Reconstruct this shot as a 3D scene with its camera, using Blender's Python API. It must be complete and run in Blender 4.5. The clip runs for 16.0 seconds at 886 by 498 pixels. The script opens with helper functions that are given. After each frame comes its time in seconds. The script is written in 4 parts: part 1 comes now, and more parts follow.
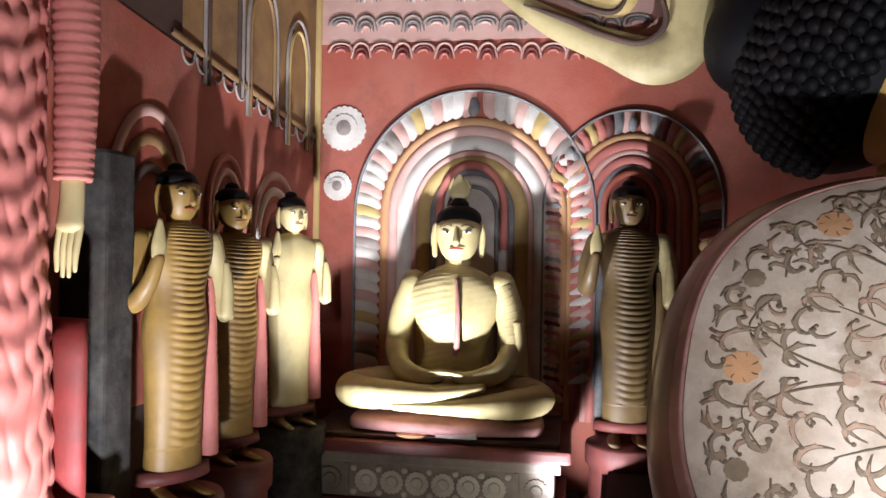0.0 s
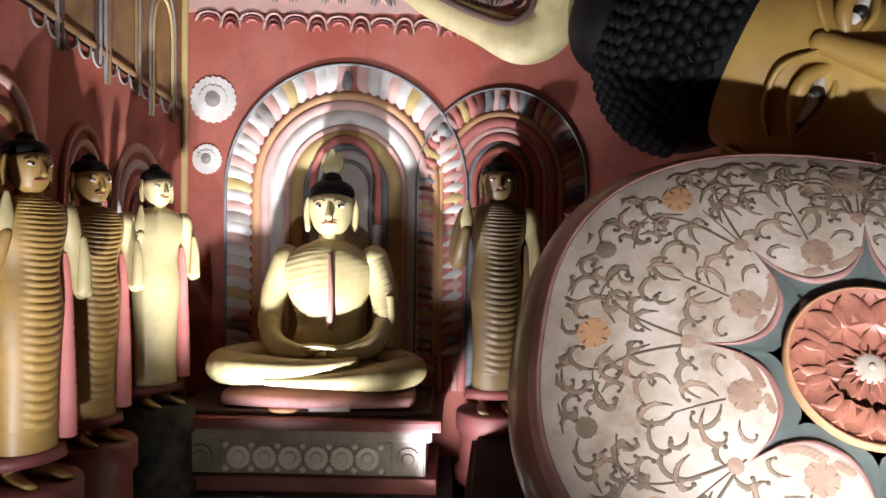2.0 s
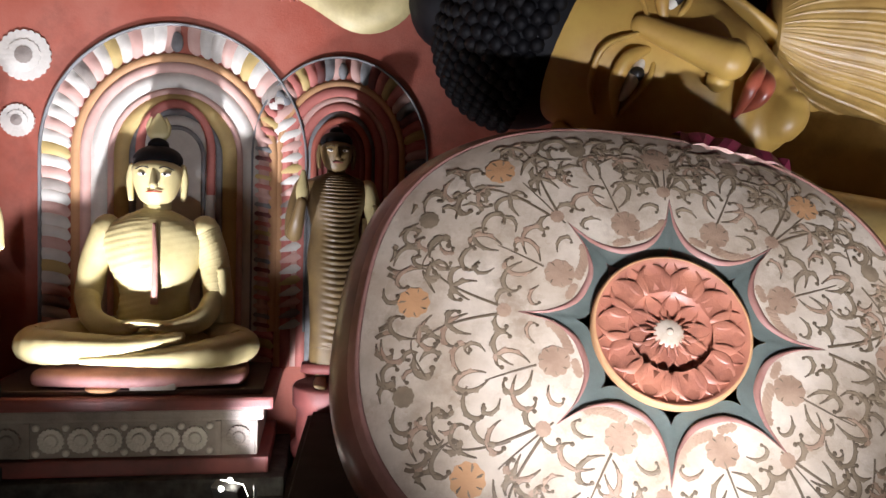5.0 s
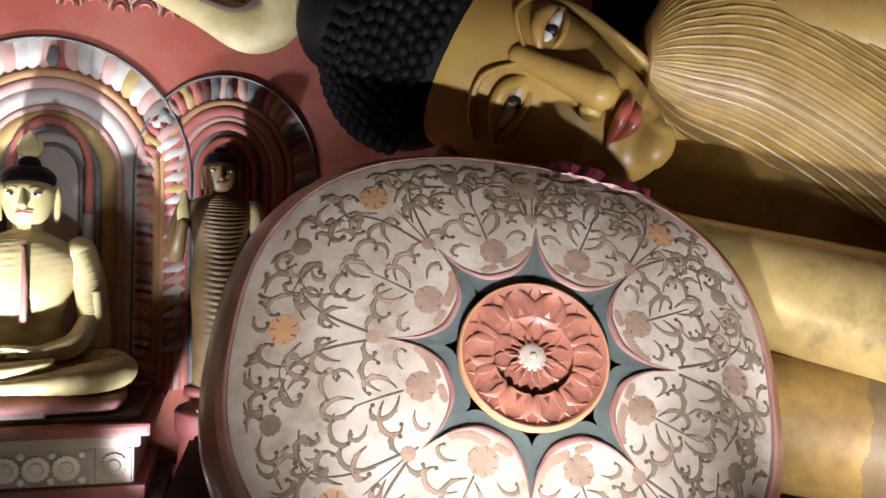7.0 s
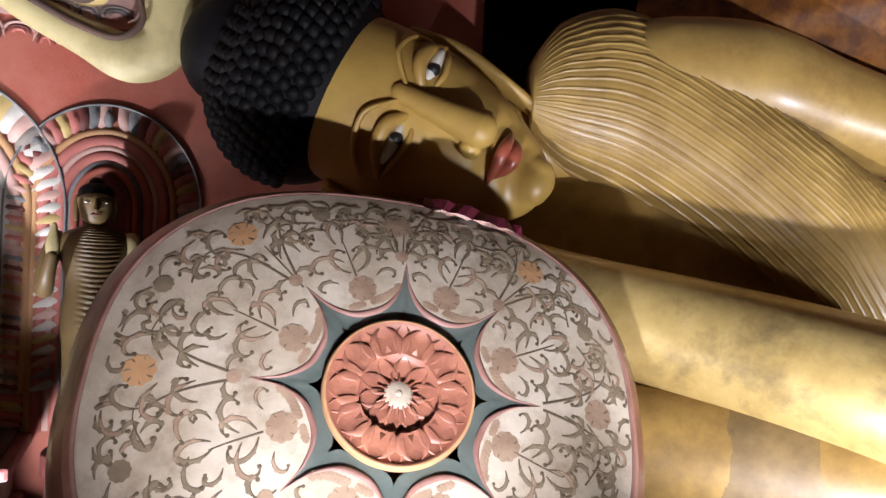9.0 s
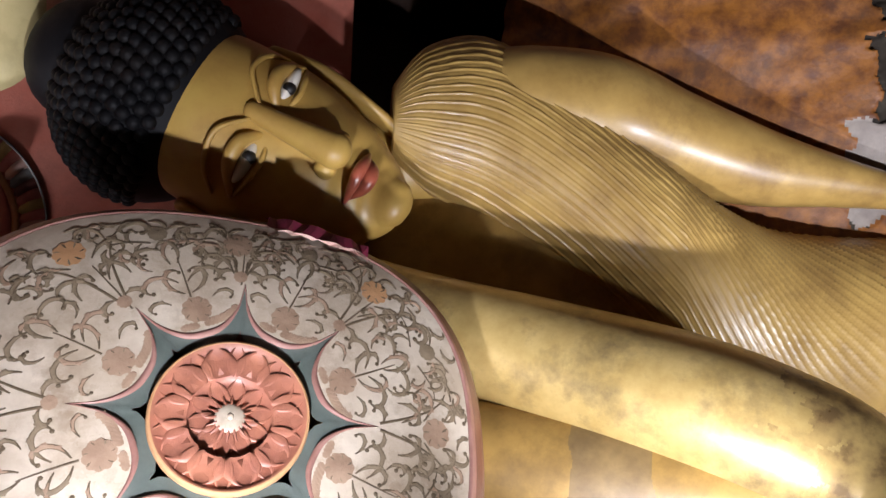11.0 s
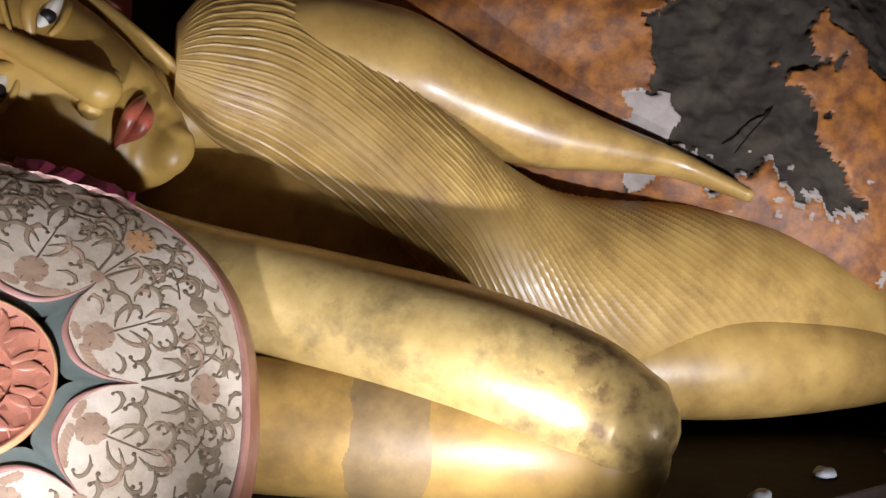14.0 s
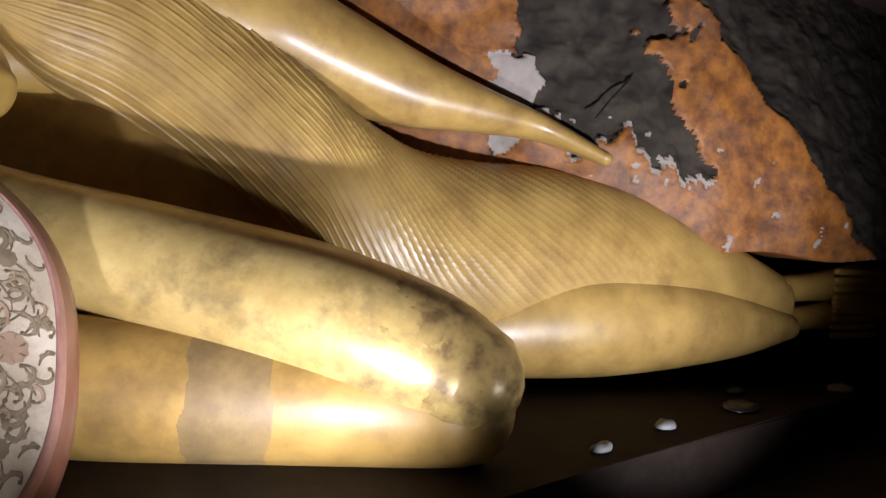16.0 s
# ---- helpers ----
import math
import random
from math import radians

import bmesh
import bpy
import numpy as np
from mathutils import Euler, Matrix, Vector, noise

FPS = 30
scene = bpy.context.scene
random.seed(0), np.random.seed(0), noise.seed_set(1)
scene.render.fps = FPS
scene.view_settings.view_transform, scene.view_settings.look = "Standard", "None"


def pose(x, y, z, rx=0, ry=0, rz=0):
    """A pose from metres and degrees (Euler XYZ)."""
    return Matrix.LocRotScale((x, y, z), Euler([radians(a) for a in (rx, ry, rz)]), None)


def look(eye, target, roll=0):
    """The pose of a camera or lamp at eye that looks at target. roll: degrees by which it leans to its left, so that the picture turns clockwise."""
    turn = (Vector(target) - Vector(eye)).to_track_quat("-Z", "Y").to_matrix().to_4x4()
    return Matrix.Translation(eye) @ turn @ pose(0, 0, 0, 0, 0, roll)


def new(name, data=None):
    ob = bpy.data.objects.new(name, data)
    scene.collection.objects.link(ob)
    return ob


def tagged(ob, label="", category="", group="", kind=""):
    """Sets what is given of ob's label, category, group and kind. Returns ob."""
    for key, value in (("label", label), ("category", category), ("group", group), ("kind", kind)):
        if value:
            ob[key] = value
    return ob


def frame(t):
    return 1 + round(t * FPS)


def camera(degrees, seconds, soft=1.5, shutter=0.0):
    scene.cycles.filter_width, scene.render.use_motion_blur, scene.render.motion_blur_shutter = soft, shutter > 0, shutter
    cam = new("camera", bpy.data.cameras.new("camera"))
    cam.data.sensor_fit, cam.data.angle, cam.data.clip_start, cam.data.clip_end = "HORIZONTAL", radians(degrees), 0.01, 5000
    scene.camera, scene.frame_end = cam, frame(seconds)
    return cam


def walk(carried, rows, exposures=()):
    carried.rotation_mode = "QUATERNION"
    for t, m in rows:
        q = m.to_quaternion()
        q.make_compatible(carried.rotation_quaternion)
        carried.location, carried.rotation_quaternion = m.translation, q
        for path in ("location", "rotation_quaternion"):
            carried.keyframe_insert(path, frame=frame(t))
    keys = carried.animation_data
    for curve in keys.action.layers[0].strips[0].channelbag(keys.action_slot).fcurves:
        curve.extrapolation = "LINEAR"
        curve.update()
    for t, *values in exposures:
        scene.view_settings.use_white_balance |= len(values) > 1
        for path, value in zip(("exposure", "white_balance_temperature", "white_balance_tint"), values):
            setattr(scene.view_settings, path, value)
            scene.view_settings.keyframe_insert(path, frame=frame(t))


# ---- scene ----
cam = camera(60.8, 16.0)
PATH = [
    (0, (0.258, -1.234, 1.783), (-0.08, 0.738, 1.79), 0.9),
    (0.5, (0.273, -1.241, 1.781), (-0.001, 0.74, 1.779), 0.9),
    (1, (0.3, -1.256, 1.781), (0.113, 0.735, 1.757), 0.8),
    (1.5, (0.315, -1.264, 1.778), (0.218, 0.733, 1.739), 0.8),
    (2, (0.34, -1.281, 1.771), (0.306, 0.718, 1.72), 0.8),
    (2.5, (0.392, -1.34, 1.748), (0.42, 0.659, 1.693), 1.0),
    (3, (0.434, -1.349, 1.728), (0.511, 0.647, 1.649), 0.9),
    (3.5, (0.446, -1.196, 1.721), (0.59, 0.796, 1.623), 0.9),
    (4, (0.486, -1.189, 1.714), (0.692, 0.797, 1.603), 1.1),
    (4.2, (0.499, -1.194, 1.714), (0.727, 0.79, 1.599), 1.1),
    (6.5, (0.682, -1.334, 1.817), (1.147, 0.61, 1.75), 2.1),
    (7, (0.734, -1.339, 1.825), (1.26, 0.589, 1.753), 1.8),
    (7.5, (0.786, -1.343, 1.828), (1.384, 0.564, 1.761), 2.1),
    (8, (0.824, -1.354, 1.844), (1.477, 0.535, 1.793), 2.1),
    (10.3, (1.171, -1.53, 1.885), (1.989, 0.294, 1.955), 1.7),
    (10.5, (1.19, -1.544, 1.886), (2.037, 0.267, 1.951), 1.6),
    (11, (1.237, -1.559, 1.88), (2.179, 0.204, 1.955), 2.1),
    (11.5, (1.265, -1.545, 1.863), (2.297, 0.166, 1.93), 2.4),
    (12, (1.303, -1.545, 1.856), (2.402, 0.125, 1.906), 2.2),
    (12.5, (1.333, -1.555, 1.852), (2.488, 0.077, 1.896), 2.5),
    (13, (1.356, -1.575, 1.838), (2.568, 0.016, 1.864), 2.4),
    (13.5, (1.385, -1.592, 1.827), (2.661, -0.052, 1.844), 2.6),
    (14, (1.435, -1.618, 1.817), (2.768, -0.126, 1.82), 2.6),
    (14.5, (1.493, -1.661, 1.798), (2.879, -0.219, 1.777), 2.6),
    (15, (1.549, -1.683, 1.775), (2.975, -0.281, 1.731), 2.8),
    (15.5, (1.615, -1.712, 1.764), (3.089, -0.363, 1.7), 3.3),
    (16, (1.682, -1.745, 1.758), (3.209, -0.455, 1.694), 3.3),
]
walk(cam, [(t, look(eye, target, roll)) for t, eye, target, roll in PATH])
# ---- light ----
world = bpy.data.worlds.new("cave_dark")
world.use_nodes = True
world.node_tree.nodes["Background"].inputs[0].default_value = (0.9, 0.85, 0.8, 1)
world.node_tree.nodes["Background"].inputs[1].default_value = 0.006
scene.world = world
scene.view_settings.exposure = 0.0


def lamp(name, place, target, watts, size=0.05, spread=150, colour=(0.95, 0.96, 1.10)):
    data = bpy.data.lights.new(name, "SPOT")
    data.energy, data.shadow_soft_size, data.color = watts, size, colour
    data.spot_size, data.spot_blend = radians(spread), 0.9
    ob = new(name, data)
    ob.matrix_world = look(place, target)
    return ob


FLOODS = (
    ("flood_light_shrine", (-0.80, 2.45, 0.12), (-0.60, 3.7, 2.75), 720, 78, "small dark flood lamp on the floor before the shrine"),
    ("flood_light_corner", (0.13, 2.92, 0.25), (0.72, 3.85, 0.85), 110, 90, "small lit flood lamp with bare bulbs beside the shrine pedestal"),
    ("flood_light_pillow", (1.50, -0.15, 0.50), (1.95, 2.1, 1.95), 470, 86, "small flood lamp on the floor before the pillow"),
    ("flood_light_arm", (3.40, 0.0, 0.50), (4.1, 1.5, 1.25), 400, 94, "small flood lamp before the bench and the statue's arm"),
    ("flood_light_body", (5.5, -2.2, 0.30), (7.1, 1.2, 3.0), 1250, 88, "small flood lamp on the floor before the long bench"),
    ("flood_light_side", (-0.95, 0.45, 0.20), (-1.75, 1.9, 2.8), 420, 100, "small flood lamp on the floor before the robed statue"),
)
for name, place, aim, watts, spread, _ in FLOODS:
    lamp(name, place, aim, watts, spread=spread)


# ---- materials ----
def material(name, base, other=None, scale=6.0, rough=0.6, metal=0.0, bump=0.15, fine=60.0, dirt=0.35, dirt_colour=(0.05, 0.035, 0.025), dirt_scale=2.0, coat=0.0, spec=0.5):
    """Painted plaster or stone: two tones mixed by noise, grime in patches, fine relief."""
    m = bpy.data.materials.new(name)
    m.use_nodes = True
    nt = m.node_tree
    b = nt.nodes["Principled BSDF"]
    b.inputs["Metallic"].default_value = metal
    b.inputs["Coat Weight"].default_value = coat
    b.inputs["Specular IOR Level"].default_value = spec
    b.inputs["Coat Roughness"].default_value = 0.25
    co = nt.nodes.new("ShaderNodeTexCoord")

    def noise_tex(s, detail=5.0, r=0.6):
        n = nt.nodes.new("ShaderNodeTexNoise")
        n.inputs["Scale"].default_value, n.inputs["Detail"].default_value, n.inputs["Roughness"].default_value = s, detail, r
        nt.links.new(co.outputs["Object"], n.inputs["Vector"])
        return n.outputs["Fac"]

    def ramp(fac, a, c):
        r = nt.nodes.new("ShaderNodeMapRange")
        r.inputs["From Min"].default_value, r.inputs["From Max"].default_value = a, c
        nt.links.new(fac, r.inputs["Value"])
        return r.outputs["Result"]

    def mix(fac, a, c):
        x = nt.nodes.new("ShaderNodeMix")
        x.data_type = "RGBA"
        nt.links.new(fac, x.inputs[0])
        for sock, v in ((x.inputs[6], a), (x.inputs[7], c)):
            if isinstance(v, tuple):
                sock.default_value = (*v, 1)
            else:
                nt.links.new(v, sock)
        return x.outputs[2]

    other = other or tuple(c * 0.75 for c in base)
    col = mix(ramp(noise_tex(scale), 0.35, 0.65), base, other)
    if dirt > 0:
        k = nt.nodes.new("ShaderNodeMath")
        k.operation = "MULTIPLY"
        k.inputs[1].default_value = dirt
        nt.links.new(ramp(noise_tex(dirt_scale, 8.0, 0.7), 0.5, 0.72), k.inputs[0])
        col = mix(k.outputs[0], col, dirt_colour)
    nt.links.new(col, b.inputs["Base Color"])
    rr = nt.nodes.new("ShaderNodeMapRange")
    rr.inputs["To Min"].default_value, rr.inputs["To Max"].default_value = max(0.05, rough - 0.1), min(1.0, rough + 0.15)
    nt.links.new(noise_tex(scale * 2.3), rr.inputs["Value"])
    nt.links.new(rr.outputs["Result"], b.inputs["Roughness"])
    bp = nt.nodes.new("ShaderNodeBump")
    bp.inputs["Strength"].default_value, bp.inputs["Distance"].default_value = bump, 0.01
    nt.links.new(noise_tex(fine), bp.inputs["Height"])
    nt.links.new(bp.outputs["Normal"], b.inputs["Normal"])
    return m


M_GOLD = material("ochre_paint", (0.46, 0.295, 0.085), (0.33, 0.20, 0.055), 3.0, 0.36, bump=0.10, dirt=0.7, dirt_colour=(0.16, 0.085, 0.028), coat=0.28)
M_FACE = material("glossy_ochre", (0.54, 0.35, 0.085), (0.43, 0.25, 0.06), 2.0, 0.42, bump=0.03, dirt=0.2, dirt_colour=(0.2, 0.11, 0.03), coat=0.12)
M_CREAM_GOLD = material("pale_ochre_paint", (0.54, 0.45, 0.22), (0.45, 0.37, 0.17), 4.0, 0.45, bump=0.08, dirt=0.4, dirt_colour=(0.2, 0.15, 0.07))
M_DARKGOLD = material("brown_ochre_paint", (0.33, 0.22, 0.08), (0.22, 0.14, 0.05), 3.0, 0.5, bump=0.1, dirt=0.6)
# darker copy of the ochre: shade put into the colour
M_SHADED_OCHRE = material("shaded_ochre_paint", (0.37, 0.225, 0.06), (0.26, 0.155, 0.04), 4.0, 0.45, bump=0.08, dirt=0.5, dirt_colour=(0.12, 0.07, 0.03))
# gilding darkened to brown: the dim light on one statue, as colour
M_SHADED_GILDING = material("shaded_brown_gilding", (0.20, 0.13, 0.05), (0.12, 0.075, 0.03), 3.0, 0.45, bump=0.1, dirt=0.5)
M_GILT = material("worn_gilding", (0.60, 0.43, 0.16), (0.48, 0.33, 0.11), 7.0, 0.33, metal=0.2, bump=0.10, dirt=0.8, dirt_colour=(0.14, 0.10, 0.05), dirt_scale=2.4, coat=0.4)
M_WORN = material("bare_patches_in_gilding", (0.20, 0.125, 0.05), (0.62, 0.43, 0.15), 8.0, 0.30, metal=0.2, bump=0.12, dirt=0.4, dirt_colour=(0.09, 0.06, 0.03), dirt_scale=4.0, coat=0.3)
M_PATCH = material("brown_repair_patch", (0.25, 0.165, 0.065), (0.18, 0.115, 0.045), 6.0, 0.5, bump=0.12, dirt=0.5)
M_HAIR = material("black_hair_paint", (0.006, 0.006, 0.007), (0.003, 0.003, 0.004), 6.0, 0.6, dirt=0.2, spec=0.2)
M_RED = material("red_plaster", (0.37, 0.085, 0.05), (0.43, 0.14, 0.095), 2.0, 0.7, bump=0.25, dirt=0.65, dirt_colour=(0.13, 0.05, 0.035), dirt_scale=1.7)
M_PINK = material("pink_plaster", (0.58, 0.20, 0.16), (0.48, 0.15, 0.12), 4.0, 0.6, bump=0.15, dirt=0.3, dirt_colour=(0.2, 0.08, 0.06))
M_PALEPINK = material("pale_pink_paint", (0.66, 0.43, 0.36), (0.58, 0.34, 0.28), 5.0, 0.6, dirt=0.3, dirt_colour=(0.3, 0.2, 0.16))
M_WHITE = material("off_white_paint", (0.72, 0.68, 0.60), (0.60, 0.56, 0.49), 6.0, 0.6, dirt=0.35, dirt_colour=(0.3, 0.26, 0.2))
M_GREY = material("grey_paint", (0.25, 0.25, 0.245), (0.17, 0.17, 0.168), 8.0, 0.6, dirt=0.4)
M_YELLOW = material("faded_yellow_paint", (0.58, 0.42, 0.16), (0.50, 0.36, 0.14), 6.0, 0.6, dirt=0.35, dirt_colour=(0.25, 0.16, 0.08))
M_ORANGE = material("pale_orange_paint", (0.62, 0.34, 0.16), (0.52, 0.28, 0.13), 6.0, 0.6, dirt=0.3, dirt_colour=(0.25, 0.14, 0.08))
M_BROWN = material("dark_brown_plaster", (0.11, 0.06, 0.04), (0.07, 0.04, 0.03), 3.0, 0.75, dirt=0.6)
M_OCHREWALL = material("ochre_mural", (0.34, 0.20, 0.07), (0.22, 0.12, 0.05), 3.0, 0.7, dirt=0.6, dirt_colour=(0.08, 0.04, 0.025))
M_DARKSTONE = material("grey_stone", (0.07, 0.066, 0.058), (0.022, 0.021, 0.019), 9.0, 0.85, bump=0.5, fine=25, dirt=0.6, spec=0.2)
M_MAROON = material("maroon_paint", (0.20, 0.05, 0.04), (0.13, 0.035, 0.03), 4.0, 0.55, dirt=0.5)
M_CUSHION = material("dull_pink_paint", (0.34, 0.16, 0.14), (0.24, 0.10, 0.09), 5.0, 0.65, dirt=0.6)
M_STONE = material("carved_grey_plaster", (0.36, 0.31, 0.26), (0.26, 0.22, 0.19), 5.0, 0.7, bump=0.3, dirt=0.5)
M_CREAM = material("cream_pillow_paint", (0.68, 0.585, 0.46), (0.47, 0.375, 0.27), 3.4, 0.27, bump=0.10, dirt=0.75, dirt_colour=(0.30, 0.215, 0.14), dirt_scale=3.6, coat=0.4)
M_TEAL = material("grey_green_paint", (0.125, 0.15, 0.13), (0.085, 0.105, 0.09), 5.0, 0.5, dirt=0.4)
M_EDGE = material("dull_pink_edge_paint", (0.40, 0.21, 0.17), (0.28, 0.13, 0.10), 5.0, 0.45, dirt=0.5)
M_VINE = material("olive_grey_line", (0.175, 0.125, 0.075), (0.115, 0.083, 0.05), 9.0, 0.5, dirt=0.2)
M_VINE_TAN = material("taupe_leaf", (0.29, 0.22, 0.14), (0.20, 0.15, 0.095), 9.0, 0.5, dirt=0.2)
M_VINE_RED = material("faded_red_leaf", (0.42, 0.285, 0.19), (0.31, 0.20, 0.13), 9.0, 0.5, dirt=0.3)
M_LOTUS = material("terracotta_lotus", (0.47, 0.185, 0.11), (0.36, 0.135, 0.085), 7.0, 0.42, dirt=0.65, dirt_colour=(0.13, 0.05, 0.035), dirt_scale=5.0, coat=0.15)
M_RIM = material("red_brown_rim_paint", (0.22, 0.085, 0.055), (0.15, 0.06, 0.04), 4.0, 0.35, bump=0.1, dirt=0.5, coat=0.3)
M_LIP = material("red_lip_paint", (0.40, 0.10, 0.055), (0.30, 0.07, 0.04), 7.0, 0.3, bump=0.02, dirt=0.0, coat=0.5)
M_EYE = material("eye_white_paint", (0.75, 0.70, 0.6), (0.68, 0.63, 0.54), 5.0, 0.3, bump=0.0, dirt=0.0)
M_DEEPRED = material("deep_red_paint", (0.24, 0.025, 0.02), (0.17, 0.02, 0.016), 4.0, 0.6, dirt=0.4)
M_BLACK = material("black_paint", (0.012, 0.01, 0.01), (0.008, 0.008, 0.008), 5.0, 0.4, bump=0.0, dirt=0.0)
M_FLOOR = material("dark_floor", (0.06, 0.045, 0.035), (0.035, 0.028, 0.022), 2.0, 0.8, bump=0.3, dirt=0.5, spec=0.15)
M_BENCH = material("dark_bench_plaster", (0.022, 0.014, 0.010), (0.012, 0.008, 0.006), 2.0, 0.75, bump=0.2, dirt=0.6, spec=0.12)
M_ROCK = material("bare_rock", (0.055, 0.044, 0.031), (0.018, 0.015, 0.012), 4.0, 0.85, bump=0.8, fine=14, dirt=0.6, spec=0.2)
M_MURAL = material("orange_mural", (0.34, 0.125, 0.017), (0.13, 0.04, 0.008), 7.0, 0.55, bump=0.5, fine=22, dirt=0.75, dirt_colour=(0.06, 0.028, 0.016), dirt_scale=2.6)
M_CLOTH = material("magenta_cloth", (0.30, 0.03, 0.07), (0.20, 0.02, 0.05), 20.0, 0.6, dirt=0.2)
M_STEEL = material("painted_steel", (0.10, 0.10, 0.10), (0.07, 0.07, 0.07), 9.0, 0.45, metal=0.6, dirt=0.2)
M_GLOW = bpy.data.materials.new("lamp_glass")
M_GLOW.use_nodes = True
M_GLOW.node_tree.nodes["Principled BSDF"].inputs["Emission Color"].default_value = (1, 0.95, 0.85, 1)
M_GLOW.node_tree.nodes["Principled BSDF"].inputs["Emission Strength"].default_value = 30


# ---- mesh helpers ----
def catmull(values, sub):
    """Values along a smooth curve through the given ones."""
    vs = [np.atleast_1d(np.array(v, float)) for v in values]
    out = []
    for i in range(len(vs) - 1):
        p0, p1, p2, p3 = vs[max(i - 1, 0)], vs[i], vs[i + 1], vs[min(i + 2, len(vs) - 1)]
        for k in range(sub):
            t = k / sub
            out.append(0.5 * (2 * p1 + (p2 - p0) * t + (2 * p0 - 5 * p1 + 4 * p2 - p3) * t * t + (3 * p1 - p0 - 3 * p2 + p3) * t**3))
    out.append(vs[-1])
    return out


def tube(bm, points, radii, up=(0, 0, 1), seg=16, sub=6, mat=0, disp=None, power=1.0, round_ends=True, paint=None, axis=None):
    """A tapering limb: radii are r or (across up, along up). disp(s, angle) pushes the skin outwards; paint(s, angle) picks the slot."""
    cs = catmull(points, sub)
    rs = catmull([(r, r) if isinstance(r, (int, float)) else r for r in radii], sub)
    rings, n = [], len(cs)
    if round_ends:
        for end in (0, 1):
            i, j = (0, 1) if end == 0 else (n - 1, n - 2)
            d = cs[i] - cs[j]
            d = d / (np.linalg.norm(d) + 1e-9)
            extra = [(cs[i] + d * min(rs[i]) * math.sin(a), rs[i] * max(math.cos(a), 0.03)) for a in (0.5, 0.95, 1.3, 1.55)]
            if end == 0:
                head = extra[::-1]
            else:
                tail = extra
        cs = [c for c, _ in head] + cs + [c for c, _ in tail]
        rs = [r for _, r in head] + rs + [r for _, r in tail]
    n = len(cs)
    upv = np.array(up, float)
    for i in range(n):
        d = cs[min(i + 1, n - 1)] - cs[max(i - 1, 0)]
        d = np.array(axis, float) if axis is not None else d / (np.linalg.norm(d) + 1e-9)
        x = np.cross(d, upv)
        x = x / (np.linalg.norm(x) + 1e-9)
        y = np.cross(x, d)
        ring = []
        for k in range(seg):
            a = 2 * math.pi * k / seg
            c, s = math.cos(a), math.sin(a)
            c, s = math.copysign(abs(c) ** power, c), math.copysign(abs(s) ** power, s)
            w = x * c * rs[i][0] + y * s * rs[i][1]
            if disp:
                w = w * (1 + disp(i / (n - 1), a) / (np.linalg.norm(w) + 1e-6))
            ring.append(bm.verts.new(cs[i] + w))
        rings.append(ring)
    for i in range(n - 1):
        for k in range(seg):
            f = bm.faces.new((rings[i][k], rings[i][(k + 1) % seg], rings[i + 1][(k + 1) % seg], rings[i + 1][k]))
            f.smooth = True
            f.material_index = paint(i / (n - 1), 2 * math.pi * (k + 0.5) / seg) if paint else mat
    for ring in (rings[0][::-1], rings[-1]):
        f = bm.faces.new(ring)
        f.smooth, f.material_index = True, mat
    return rings


def blob(bm, place, size, mat=0, turn=None, u=20, v=14):
    """An ellipsoid with half axes size, turned by a 3x3 or 4x4 matrix."""
    m = Matrix.Translation(place) @ (turn.to_4x4() if turn else Matrix.Identity(4)) @ Matrix.Diagonal((*size, 1))
    ends = [bm.verts.new(m @ Vector((0, 0, z))) for z in (1, -1)]
    rows = []
    for j in range(1, v):
        b = math.pi * j / v
        rows.append([bm.verts.new(m @ Vector((math.sin(b) * math.cos(2 * math.pi * i / u), math.sin(b) * math.sin(2 * math.pi * i / u), math.cos(b)))) for i in range(u)])
    faces = [bm.faces.new((r0[i], r1[i], r1[(i + 1) % u], r0[(i + 1) % u])) for r0, r1 in zip(rows, rows[1:]) for i in range(u)]
    for i in range(u):
        faces.append(bm.faces.new((ends[0], rows[0][i], rows[0][(i + 1) % u])))
        faces.append(bm.faces.new((ends[1], rows[-1][(i + 1) % u], rows[-1][i])))
    for f in faces:
        f.smooth, f.material_index = True, mat


def box(bm, lo, hi, mat=0, bevel=0.0):
    made = bmesh.ops.create_cube(bm, size=1, matrix=Matrix.Translation([(a + b) / 2 for a, b in zip(lo, hi)]) @ Matrix.Diagonal([b - a for a, b in zip(lo, hi)] + [1]))
    fs = {f for w in made["verts"] for f in w.link_faces}
    for f in fs:
        f.material_index = mat
    if bevel:
        es = {e for f in fs for e in f.edges}
        for f in bmesh.ops.bevel(bm, geom=list(es), offset=bevel, segments=2, profile=0.6, affect="EDGES", clamp_overlap=True)["faces"]:
            f.material_index = mat


def ribbon(bm, points, widths, depth=0.006, mat=0, normal=(0, -1, 0), sub=4, drop=0.002):
    """A low raised band along a curve that lies on a surface with that normal."""
    cs = catmull(points, sub)
    ws = catmull([(w,) for w in widths], sub)
    rows = []
    for i, c in enumerate(cs):
        d = cs[min(i + 1, len(cs) - 1)] - cs[max(i - 1, 0)]
        nn = np.array(normal(c) if callable(normal) else normal, float)
        side = np.cross(d, nn)
        side = side / (np.linalg.norm(side) + 1e-9) * ws[i][0] / 2
        rows.append([bm.verts.new(c + side - nn * drop), bm.verts.new(c + side * 0.6 + nn * depth), bm.verts.new(c - side * 0.6 + nn * depth), bm.verts.new(c - side - nn * drop)])
    for a, b in zip(rows, rows[1:]):
        for k in range(3):
            f = bm.faces.new((a[k], b[k], b[k + 1], a[k + 1]))
            f.smooth, f.material_index = True, mat


